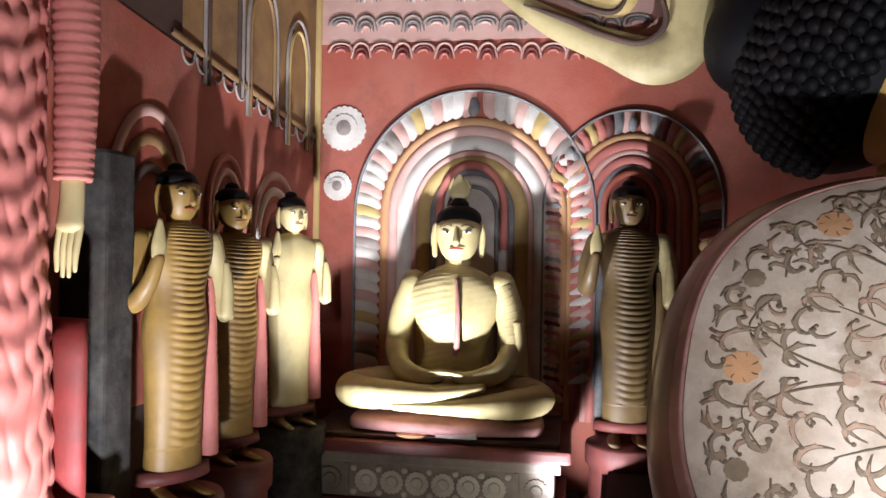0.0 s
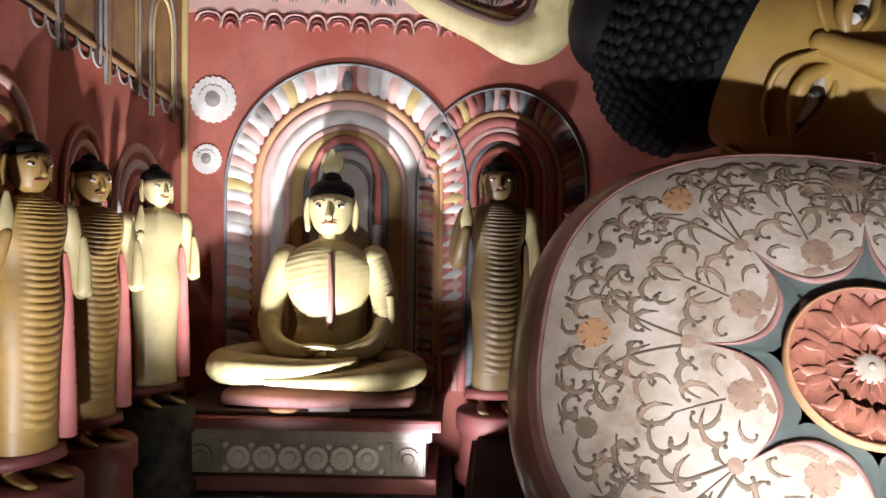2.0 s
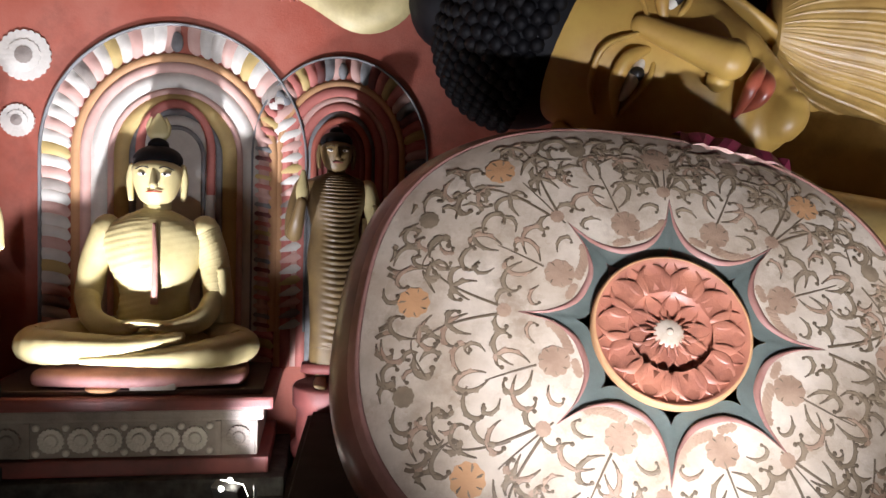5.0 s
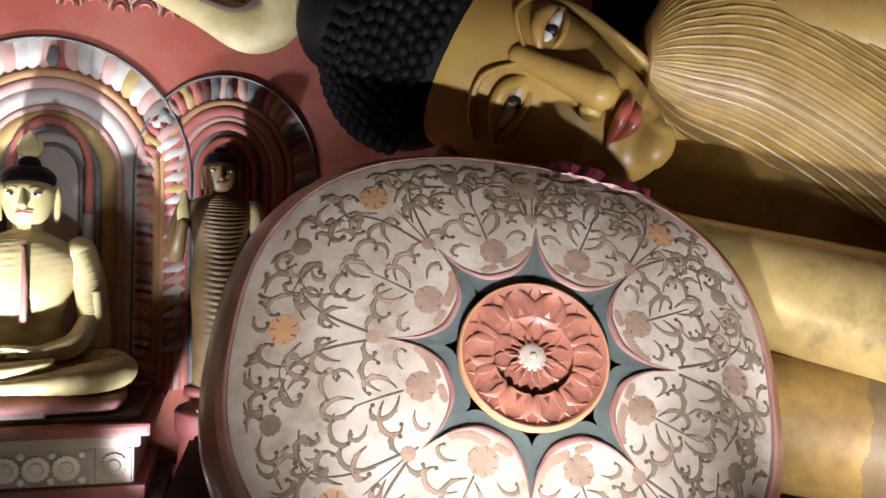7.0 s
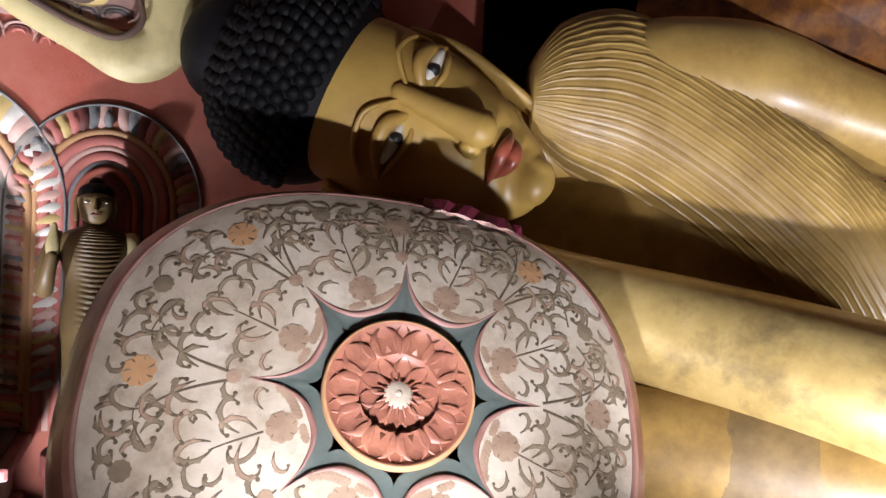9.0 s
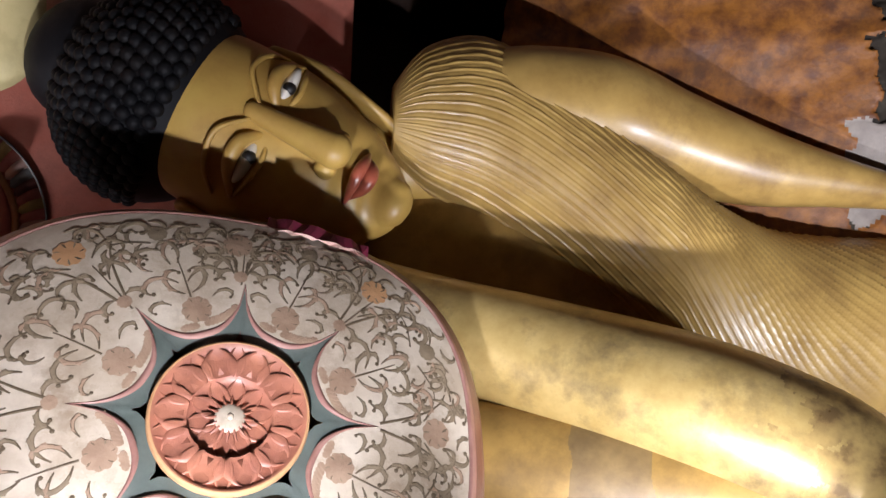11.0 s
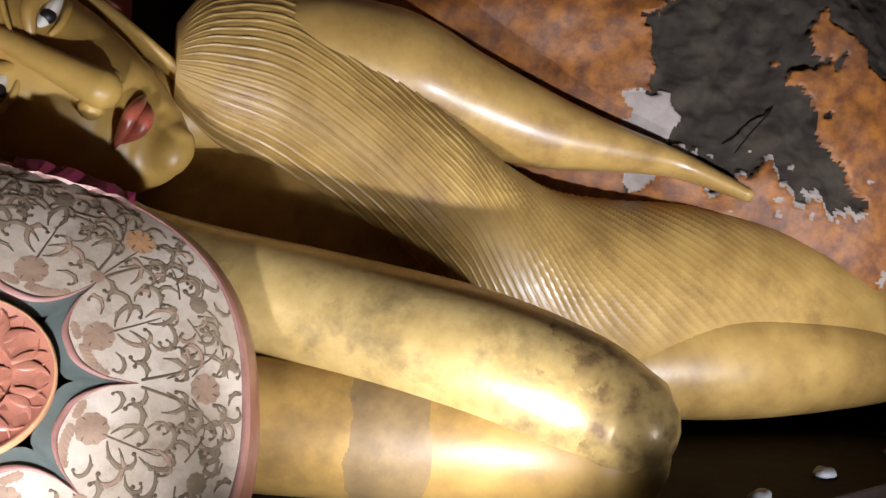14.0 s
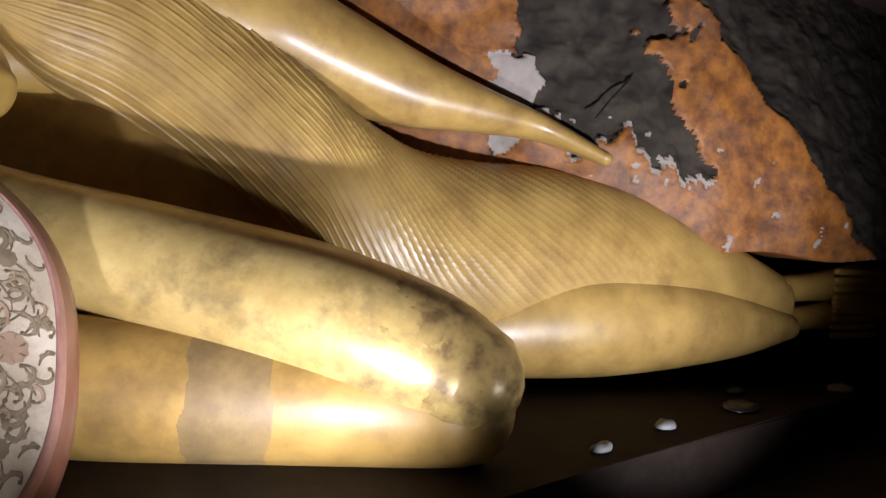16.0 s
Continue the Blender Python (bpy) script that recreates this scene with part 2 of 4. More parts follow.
def link(name, bm, mats, parent=None, label="", category="", kind="", group=""):
    bmesh.ops.recalc_face_normals(bm, faces=bm.faces)
    me = bpy.data.meshes.new(name)
    bm.to_mesh(me)
    bm.free()
    for m in mats if isinstance(mats, (list, tuple)) else [mats]:
        me.materials.append(m)
    ob = new(name, me)
    if parent:
        ob.parent = parent
        if parent.type == "EMPTY":
            ob.matrix_parent_inverse = Matrix.Translation(-parent.location)
    return tagged(ob, label, category, group, kind)


def part(name, bm, mat, parent, label=""):
    return link(name, bm, mat, parent, label)


def empty(name, place, label, category, group="", kind=""):
    ob = new(name)
    ob.location = place
    return tagged(ob, label, category, group, kind)


# ---- structure ----
WALL_Y, CORNER_X = 4.19, -1.65


def slab(name, lo, hi, mat, label, kind="structure", category="wall"):
    bm = bmesh.new()
    box(bm, lo, hi)
    return link(name, bm, mat, None, label, category, kind)


slab("floor", (-7, -7, -0.1), (16, 9, 0.0), M_FLOOR, "dark worn cave floor", category="floor")
wall_back = slab("wall_back", (-2.2, WALL_Y, 0.0), (3.4, WALL_Y + 0.3, 4.6), M_RED, "red painted plaster wall behind the shrine")
bm = bmesh.new()
quad = [(-1.95, 1.2), (CORNER_X, WALL_Y), (CORNER_X - 0.3, WALL_Y + 0.05), (-2.3, 1.2)]
lower = [bm.verts.new((x, y, 0)) for x, y in quad]
upper = [bm.verts.new((x, y, 4.6)) for x, y in quad]
for a in range(4):
    bm.faces.new((lower[a], lower[(a + 1) % 4], upper[(a + 1) % 4], upper[a]))
bm.faces.new(lower), bm.faces.new(upper)
wall_left = link("wall_left", bm, M_BROWN, None, "brownish red painted side wall with murals", "wall", "structure")


def left_x(y):
    return -1.95 + (CORNER_X + 1.95) * (y - 1.2) / (WALL_Y - 1.2)


slab("wall_far_left", (-6.0, -6.0, 0), (-5.7, 6.0, 4.6), M_BROWN, "dark plaster wall")
slab("wall_behind", (-6.0, -6.3, 0), (15, -6.0, 4.6), M_BROWN, "dark plaster wall")
slab("wall_end", (14.0, -6.0, 0), (14.3, 7.0, 4.6), M_BROWN, "dark plaster wall")
slab("wall_rear", (3.4, 6.0, 0), (14, 6.3, 4.6), M_BROWN, "dark rear wall of the cave")
slab("ceiling", (-6.2, -6.3, 4.6), (14.3, 6.3, 4.9), M_BROWN, "dark painted cave ceiling", category="ceiling")


# ---- shrine wall decoration ----
def arch_outline(cx, half, top, spring, foot, n=40, inset=0.0, squash=1.0):
    """Points of a rounded arch: left foot up, over and down to the right foot."""
    h, rise = half - inset, (top - inset) - spring
    pts = [(cx - h, z) for z in np.linspace(foot, spring, 8)[:-1]]
    pts += [(cx - h * math.copysign(abs(math.cos(a)) ** squash, math.cos(a)), spring + rise * math.sin(a) ** squash) for a in np.linspace(0, math.pi, n)]
    pts += [(cx + h, z) for z in np.linspace(spring, foot, 8)[1:]]
    return pts


def arch_band(name, cx, half, top, spring, foot, outer, inner, depth, y, mat, parent, label=""):
    """A raised band between two insets of an arch, bulging off the wall."""
    bm = bmesh.new()
    rows = []
    for k, (ins, d) in enumerate(((outer, 0.0), (outer, depth * 0.7), ((outer + inner) / 2, depth), (inner, depth * 0.7), (inner, 0.0))):
        rows.append([bm.verts.new((x, y - d, z)) for x, z in arch_outline(cx, half, top, spring, foot, inset=ins)])
    for a, b in zip(rows, rows[1:]):
        for i in range(len(a) - 1):
            bm.faces.new((a[i], a[i + 1], b[i + 1], b[i])).smooth = True
    return part(name, bm, mat, parent, label)


def halo(cx, half, top, spring, foot, scale, label, dim):
    """The painted relief arch behind a figure: wreath of lobes, coloured bands, inner panel."""
    thing = empty("halo_arch", (cx, WALL_Y, foot), label, "relief arch")
    y = WALL_Y - 0.004
    # dim: darker bands, lobes and panel put the arch's weak light into its colours
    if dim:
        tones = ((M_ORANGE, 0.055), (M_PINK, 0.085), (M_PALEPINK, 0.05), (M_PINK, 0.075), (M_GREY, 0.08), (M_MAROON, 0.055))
    else:
        tones = ((M_ORANGE, 0.06), (M_PALEPINK, 0.07), (M_WHITE, 0.11), (M_PALEPINK, 0.04), (M_YELLOW, 0.10), (M_GREY, 0.045), (M_WHITE, 0.07), (M_GREY, 0.03))
    arch_band("rim", cx, half, top, spring, foot, 0.0, 0.018 * scale, 0.03 * scale, y, M_GREY, thing, "dark beaded rim")
    # wreath of curled lobes
    wreath = 0.185 * scale
    mid = arch_outline(cx, half, top, spring, foot, n=60, inset=0.02 * scale + wreath / 2)
    pts = [np.array(p) for p in mid]
    run = np.cumsum([0] + [np.linalg.norm(b - a) for a, b in zip(pts, pts[1:])])
    total, count = run[-1], int(run[-1] / (0.078 * scale))
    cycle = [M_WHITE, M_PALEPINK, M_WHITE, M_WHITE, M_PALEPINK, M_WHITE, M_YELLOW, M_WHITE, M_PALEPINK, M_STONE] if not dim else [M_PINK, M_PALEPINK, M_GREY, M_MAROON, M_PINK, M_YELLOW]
    for i in range(count):
        s = (i + 0.5) / count * total
        k = min(int(np.searchsorted(run, s)), len(pts) - 1)
        a, b = pts[k - 1], pts[k]
        c = a + (b - a) * (s - run[k - 1]) / (run[k] - run[k - 1] + 1e-9)
        d = (b - a) / np.linalg.norm(b - a)
        nrm = np.array((-d[1], d[0]))
        if abs(i - count // 2) < 1 and not count % 1:
            continue
        side = 1 if i > count / 2 else -1
        bm = bmesh.new()
        steps, rows = 8, []
        w = total / count * 0.56
        for q in range(steps + 1):
            u = q / steps
            base = c + nrm * wreath * (0.5 - u) + d * side * (0.02 - 0.045 * u * u) * scale * -1
            hgt = (0.012 + 0.035 * math.sin(min(u * 1.25, 1) * math.pi) ** 0.7 * (0.5 + u)) * scale
            ww = w * (1.0 if u < 0.75 else math.sqrt(max(0.02, 1 - ((u - 0.75) / 0.25) ** 2)))
            l, r = base - d * ww, base + d * ww
            rows.append([bm.verts.new((l[0], y, l[1])), bm.verts.new((base[0], y - hgt, base[1])), bm.verts.new((r[0], y, r[1]))])
        for r0, r1 in zip(rows, rows[1:]):
            for e in range(2):
                bm.faces.new((r0[e], r0[e + 1], r1[e + 1], r1[e])).smooth = True
        part("lobe", bm, cycle[(abs(i - count // 2)) % len(cycle)], thing)
    bm = bmesh.new()
    blob(bm, (cx, y - 0.02, top - 0.13 * scale), (0.042 * scale, 0.03, 0.07 * scale), 0)
    part("jewel", bm, M_GREY, thing, "dark teardrop jewel at the crown")
    ins = 0.02 * scale + wreath
    for i, (tone, wide) in enumerate(tones):
        wide *= scale
        arch_band("band", cx, half, top, spring, foot, ins, ins + wide, (0.016 + 0.008 * (i % 2)) * scale, y, tone, thing)
        ins += wide * 0.98
    bm = bmesh.new()
    out = [bm.verts.new((x, y, z)) for x, z in arch_outline(cx, half, top, spring, foot, inset=ins)]
    bm.faces.new(out)
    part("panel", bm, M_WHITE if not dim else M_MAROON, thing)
    # small inner aureole
    arch_band("aureole", cx, 0.26 * scale, top - 0.52 * scale, top - 0.86 * scale, spring - 0.25, 0.0, 0.055 * scale, 0.045 * scale, y - 0.01, M_PINK if not dim else M_RED, thing, "pink inner aureole")
    return thing


halo(-0.46, 0.885, 2.96, 2.05, 0.85, 1.0, "painted relief arch with coloured bands behind the seated statue", False)
# same arch form, with its shade put into the colours
halo(0.66, 0.62, 2.80, 2.1, 0.6, 0.82, "relief arch in shaded reds behind a standing statue", True)


def rosette(name, cx, cz, r, label):
    bm = bmesh.new()
    for ring, (r0, h, count) in enumerate(((r, 0.012, 22), (r * 0.62, 0.022, 16), (r * 0.34, 0.03, 12))):
        centre = bm.verts.new((cx, WALL_Y - h - 0.01, cz))
        rim = []
        for i in range(count * 4):
            a = 2 * math.pi * i / (count * 4)
            q = r0 * (0.93 + 0.07 * abs(math.sin(a * count / 2)))
            rim.append((bm.verts.new((cx + q * math.cos(a), WALL_Y - h, cz + q * math.sin(a))), bm.verts.new((cx + q * math.cos(a), WALL_Y + 0.01, cz + q * math.sin(a)))))
        for i in range(len(rim)):
            j = (i + 1) % len(rim)
            for f in (bm.faces.new((centre, rim[i][0], rim[j][0])), bm.faces.new((rim[i][0], rim[i][1], rim[j][1], rim[j][0]))):
                f.material_index = 1 if ring == 2 else 0
    return link(name, bm, [M_WHITE, M_STONE], None, label, "wall ornament", group="rosettes on the shrine wall")


rosette("rosette", -1.43, 2.69, 0.17, "large white plaster flower rosette on the red wall")
rosette("rosette", -1.475, 2.26, 0.11, "small white plaster flower rosette on the red wall")

# cloud border along the top of the wall
border = empty("cloud_border", (-0.6, WALL_Y, 3.1), "pink and grey scalloped cloud border painted in relief", "wall ornament")
backing = bmesh.new()
box(backing, (-1.62, WALL_Y - 0.012, 3.32), (1.6, WALL_Y + 0.02, 4.55))
part("upper_field", backing, M_PALEPINK, border, "faded grey-pink upper field")
for row, (z0, size, mats) in enumerate(((3.30, 0.15, (M_PALEPINK, M_MAROON, M_PINK)), (3.50, 0.17, (M_STONE, M_GREY, M_PALEPINK)), (3.72, 0.18, (M_STONE, M_GREY, M_WHITE)))):
    x, i = -1.55, 0
    while x < 0.75:
        w = size * (0.9 if i % 2 else 1.15)
        tall = 0.13 if i % 2 else 0.075
        for ring in range(3):
            k = 1 - 0.3 * ring
            if k * w < 0.04:
                continue
            base = z0 - 0.1 * x * 0.3 - 0.10 - (0.05 if i % 2 else 0)
            arc = [(x + w / 2 + k * w * 0.5 * -math.cos(a) * (1.0 if 0.2 < a < 2.9 else 1.12), WALL_Y - 0.016, base + k * tall * math.sin(a) ** 0.6) for a in np.linspace(0.02, math.pi - 0.02, 13)]
            bm = bmesh.new()
            ribbon(bm, arc, [0.006] + [0.020] * 11 + [0.006], 0.012, 0, sub=2)
            part("scallop", bm, mats[ring], border)
        x += w * 1.02
        i += 1

# golden streamer that hangs over the wall's upper corner
streamer = empty("carved_streamer", (0.6, WALL_Y - 0.1, 3.0), "pale yellow carved flame-like streamer with a dark groove", "wall ornament")
bm = bmesh.new()
ribbon(bm, [(-0.25, 4.1, 3.62), (0.12, 4.08, 3.38), (0.5, 4.05, 3.2), (0.78, 4.03, 3.1), (0.98, 4.02, 3.2), (1.03, 4.02, 3.5), (1.0, 4.02, 3.9)], [0.1, 0.2, 0.25, 0.34, 0.34, 0.34, 0.34], 0.07, 0, sub=6)
part("lower_lobe", bm, M_CREAM_GOLD, streamer)
for pts, w in ((((-0.1, 4.0, 3.50), (0.2, 3.98, 3.38), (0.45, 3.96, 3.26), (0.7, 3.95, 3.2), (0.85, 3.95, 3.34), (0.78, 3.95, 3.6)), 0.045), (((0.05, 4.0, 3.62), (0.3, 3.98, 3.47), (0.52, 3.97, 3.42), (0.62, 3.97, 3.58)), 0.035)):
    bm = bmesh.new()
    ribbon(bm, pts, [0.01] + [w] * (len(pts) - 2) + [0.02], 0.02, 0, sub=6)
    part("groove", bm, M_BROWN, streamer, "dark brown groove")
bm = bmesh.new()
ribbon(bm, [(0.0, 4.06, 3.72), (0.3, 4.03, 3.55), (0.55, 4.02, 3.5), (0.6, 4.02, 3.75)], [0.06, 0.14, 0.2, 0.2], 0.05, 0, sub=6)
part("upper_lobe", bm, M_YELLOW, streamer)

# left wall murals
bm = bmesh.new()
ribbon(bm, [(CORNER_X + 0.02, WALL_Y - 0.03, z) for z in np.linspace(0.3, 4.5, 8)], [0.05] * 8, 0.02, 0, normal=(0.7, -0.7, 0), sub=2)
link("corner_trim", bm, M_YELLOW, None, "narrow yellow plaster strip in the corner", "trim", "structure")


def on_left(y, z, off=0.006):
    return (left_x(y) + off, y, z)


mural = empty("wall_mural", on_left(3.0, 2.5), "faded mural of niches with a yellow upper panel", "mural")
bm = bmesh.new()
face = [bm.verts.new(on_left(y, z)) for y, z in ((2.5, 2.9), (4.17, 2.62), (4.17, 4.5), (2.5, 4.5))]
bm.faces.new(face)
part("upper_panel", bm, M_OCHREWALL, mural, "ochre upper panel")
bm = bmesh.new()
face = [bm.verts.new(on_left(y, z)) for y, z in ((1.3, 1.0), (4.17, 1.0), (4.17, 2.58), (1.3, 3.05))]
bm.faces.new(face)
part("lower_panel", bm, M_RED, mural, "dark red lower panel")
bm = bmesh.new()
ribbon(bm, [on_left(2.4, 2.92, 0.01), on_left(3.2, 2.78, 0.01), on_left(4.17, 2.62, 0.01)], [0.05] * 3, 0.012, 0, normal=(1, 0, 0))
part("ledge", bm, M_OCHREWALL, mural)
for cy, cz, hw, hh, mats in ((2.25, 1.75, 0.32, 0.72, (M_PALEPINK, M_OCHREWALL, M_BROWN)), (2.95, 1.9, 0.2, 0.42, (M_PINK, M_PALEPINK, M_MAROON)), (3.55, 1.75, 0.3, 0.52, (M_PALEPINK, M_WHITE, M_PINK, M_MAROON)), (2.9, 3.2, 0.2, 0.42, (M_STONE, M_BROWN)), (3.35, 3.1, 0.19, 0.42, (M_STONE, M_OCHREWALL)), (3.85, 3.0, 0.17, 0.40, (M_STONE, M_YELLOW))):
    for i, mt in enumerate(mats):
        k = 1 - 0.2 * i
        arc = [on_left(cy - k * hw * math.cos(a), cz + k * hh * math.sin(a) ** 0.8, 0.012) for a in np.linspace(0.0, math.pi, 15)]
        arc = [on_left(cy - k * hw, cz - 0.5, 0.012)] + arc + [on_left(cy + k * hw, cz - 0.5, 0.012)]
        bm = bmesh.new()
        ribbon(bm, arc, [0.06 * min(1, hw / 0.25) if cz < 2.5 else 0.022] * len(arc), 0.015, 0, normal=(1, 0, 0), sub=2)
        part("niche_band", bm, mt, mural)
for i in range(12):
    y = 2.55 + i * 0.135
    z = 2.86 - (y - 2.5) * 0.165
    bm = bmesh.new()
    ribbon(bm, [on_left(y + 0.06 * -math.cos(a), z - 0.075 * math.sin(a), 0.012) for a in np.linspace(0, math.pi, 9)], [0.014] * 9, 0.008, 0, normal=(1, 0, 0), sub=2)
    part("scallop", bm, M_STONE, mural)
bm = bmesh.new()
box(bm, (-1.90, 1.66, 0.3), (-1.68, 1.88, 2.2), 0, 0.02)
link("wall_pilaster", bm, M_DARKSTONE, None, "dark grey stained pilaster on the side wall", "pilaster")


# ---- statues ----
def statue_head(bm, place, r, facing, slots, tall=1.0, flame=False):
    """A head of half-width r that looks along facing (degrees, 0 is -y): face, hair cap, ears, nose, eyes, lips."""
    skin, hair, white, black, lip = slots
    m = Matrix.Translation(place) @ Matrix.Rotation(radians(facing), 4, "Z")
    t3 = m.to_3x3()

    def at(x, y, z):
        return m @ Vector((x * r, y * r, z * r))

    tube(bm, [at(0, 0.1, -1.75), at(0, 0.05, -0.9)], [r * 0.62, r * 0.55], up=m.to_3x3() @ Vector((0, 1, 0)), mat=skin, round_ends=False)
    tube(bm, [at(0, -0.12, -1.22), at(0, -0.14, -0.95), at(0, -0.06, -0.3), at(0, 0.0, 0.3), at(0, 0.04, 0.55)], [(r * 0.4, r * 0.38), (r * 0.72, r * 0.7), (r * 0.96, r * 1.0), (r * 1.0, r * 1.03), (r * 0.5, r * 0.55)], up=t3 @ Vector((0, 1, 0)), seg=24, mat=skin)
    blob(bm, at(0, 0.2, 0.62), (r * 1.02, r * 1.0, r * 0.66), hair, t3)
    blob(bm, at(0, 0.25, 1.25), (r * 0.44, r * 0.44, r * 0.34), hair, t3)
    for sx in (-1, 1):
        tube(bm, [at(sx * 1.02, 0.1, 0.35), at(sx * 1.1, 0.1, -0.2), at(sx * 1.05, 0.05, -1.0)], [r * 0.13, r * 0.16, r * 0.12], up=t3 @ Vector((0, 1, 0)), seg=8, sub=3, mat=skin)
        blob(bm, at(sx * 0.42, -0.93, 0.02), (r * 0.23, r * 0.12, r * 0.085), white, t3, 12, 8)
        blob(bm, at(sx * 0.42, -1.03, 0.0), (r * 0.07, r * 0.05, r * 0.055), black, t3, 10, 6)
        tube(bm, [at(sx * 0.16, -1.03, 0.22), at(sx * 0.42, -1.04, 0.32), at(sx * 0.74, -0.82, 0.2)], [r * 0.02] * 3, up=t3 @ Vector((0, 1, 0)), seg=6, sub=3, mat=black)
    tube(bm, [at(0, -1.0, 0.2), at(0, -1.16, -0.2), at(0, -1.2, -0.42)], [r * 0.1, r * 0.14, r * 0.19], up=t3 @ Vector((0, 1, 0)), seg=8, sub=3, mat=skin)
    tube(bm, [at(-0.3, -0.95, -0.72), at(0, -1.05, -0.7), at(0.3, -0.95, -0.72)], [r * 0.03, r * 0.06, r * 0.03], seg=8, sub=3, mat=lip)
    if flame:
        tube(bm, [at(0, 0.3, 1.55), at(0, 0.3, 1.8), at(0, 0.3, 2.2), at(0, 0.3, 2.6)], [(r * 0.34, r * 0.16), (r * 0.48, r * 0.2), (r * 0.36, r * 0.14), (r * 0.08, r * 0.05)], up=t3 @ Vector((0, 1, 0)), mat=skin)
        for sx in (-1, 1):
            tube(bm, [at(sx * 0.3, 0.3, 1.7), at(sx * 0.42, 0.3, 2.05), at(sx * 0.3, 0.3, 2.45)], [r * 0.12, r * 0.1, r * 0.04], up=t3 @ Vector((0, 1, 0)), seg=8, sub=3, mat=skin)


STATUE_MATS = [M_GOLD, M_HAIR, M_EYE, M_BLACK, M_LIP, M_PINK, M_CREAM_GOLD, M_MAROON, M_DARKGOLD]


def standing_statue(place, height, facing, label, raised=1, mats=None, bare=False, pleat=0.011):
    """A standing robed figure on its feet at place: draped body, hem, arms, head."""
    bm = bmesh.new()
    h = height
    m = Matrix.Translation(place) @ Matrix.Rotation(radians(facing), 4, "Z")

    def at(x, y, z):
        return m @ Vector((x * h, y * h, z * h))

    fwd = m.to_3x3() @ Vector((0, 1, 0))

    def folds(s, a):
        """Sagging ribs down the middle of the robe; its sides are smooth, with one long edge."""
        if bare or not 0.1 < s < 0.95:
            return 0.0
        across = math.cos(a) + 0.18
        if math.sin(a) > -0.1 or abs(across) > 0.62:
            return h * pleat * 0.25 if math.sin(a) < -0.1 else 0.0
        return h * pleat * 1.0 * abs(math.sin(math.pi * (s * 40 - 1.5 * across**2))) ** 0.5 * (1 - (across / 0.62) ** 4)

    tube(bm, [at(0, 0, 0.06), at(0, 0, 0.2), at(0, 0, 0.36), at(0, 0, 0.5), at(0, 0, 0.62), at(0, 0, 0.72), at(0, 0.005, 0.79), at(0, 0.01, 0.825)], [(h * 0.095, h * 0.062), (h * 0.09, h * 0.06), (h * 0.095, h * 0.066), (h * 0.105, h * 0.07), (h * 0.092, h * 0.066), (h * 0.115, h * 0.072), (h * 0.12, h * 0.062), (h * 0.05, h * 0.045)], up=fwd, seg=48, sub=44, disp=folds, round_ends=False, mat=0)
    # hanging robe edge at the side, with a pleated red border
    for sx in (1,):
        pts = [at(sx * 0.12, 0.01, z) for z in (0.10, 0.25, 0.42, 0.58, 0.66)]
        tube(bm, pts, [(h * 0.034, h * 0.05), (h * 0.032, h * 0.048), (h * 0.026, h * 0.042), (h * 0.02, h * 0.035), (h * 0.012, h * 0.02)], up=fwd, seg=14, sub=14, mat=5, disp=lambda s, a: h * 0.005 * abs(math.sin(s * math.pi * 26)), round_ends=False)
    tube(bm, [at(0, 0, 0.05), at(0, 0, 0.085)], [(h * 0.125, h * 0.068), (h * 0.12, h * 0.066)], up=fwd, seg=32, sub=2, mat=7, round_ends=False)
    # feet
    for sx in (-1, 1):
        tube(bm, [at(sx * 0.045, 0.0, 0.08), at(sx * 0.045, 0.0, 0.02), at(sx * 0.05, -0.055, 0.012), at(sx * 0.055, -0.11, 0.01)], [h * 0.024, h * 0.024, (h * 0.028, h * 0.014), (h * 0.026, h * 0.01)], up=(0.3, 0.3, 1), seg=12, sub=4, mat=0)
    # arms: one bent up with an open palm, the other hanging or holding the robe
    for sx in (-1, 1):
        sh = at(sx * 0.125, 0.0, 0.775)
        if sx == raised:
            tube(bm, [sh, at(sx * 0.155, -0.01, 0.68), at(sx * 0.16, -0.03, 0.595), at(sx * 0.15, -0.09, 0.64), at(sx * 0.135, -0.12, 0.72)], [h * 0.035, h * 0.034, h * 0.033, h * 0.026, h * 0.019], up=fwd, seg=16, sub=6, mat=0)
            tube(bm, [at(sx * 0.135, -0.12, 0.725), at(sx * 0.133, -0.122, 0.765), at(sx * 0.13, -0.12, 0.83)], [(h * 0.02, h * 0.012), (h * 0.024, h * 0.012), (h * 0.008, h * 0.006)], up=fwd, seg=10, sub=4, mat=6)
        else:
            tube(bm, [sh, at(sx * 0.15, 0.0, 0.68), at(sx * 0.155, -0.02, 0.59), at(sx * 0.15, -0.05, 0.54), at(sx * 0.15, -0.055, 0.64), at(sx * 0.148, -0.05, 0.70)], [h * 0.035, h * 0.034, h * 0.03, h * 0.024, h * 0.018, h * 0.01], up=fwd, seg=16, sub=6, mat=6)
    statue_head(bm, at(0, -0.01, 0.915), h * 0.062, facing, (0, 1, 2, 3, 4))
    return link("standing_statue", bm, mats or STATUE_MATS, None, label, "statue", group="standing statues of the shrine")


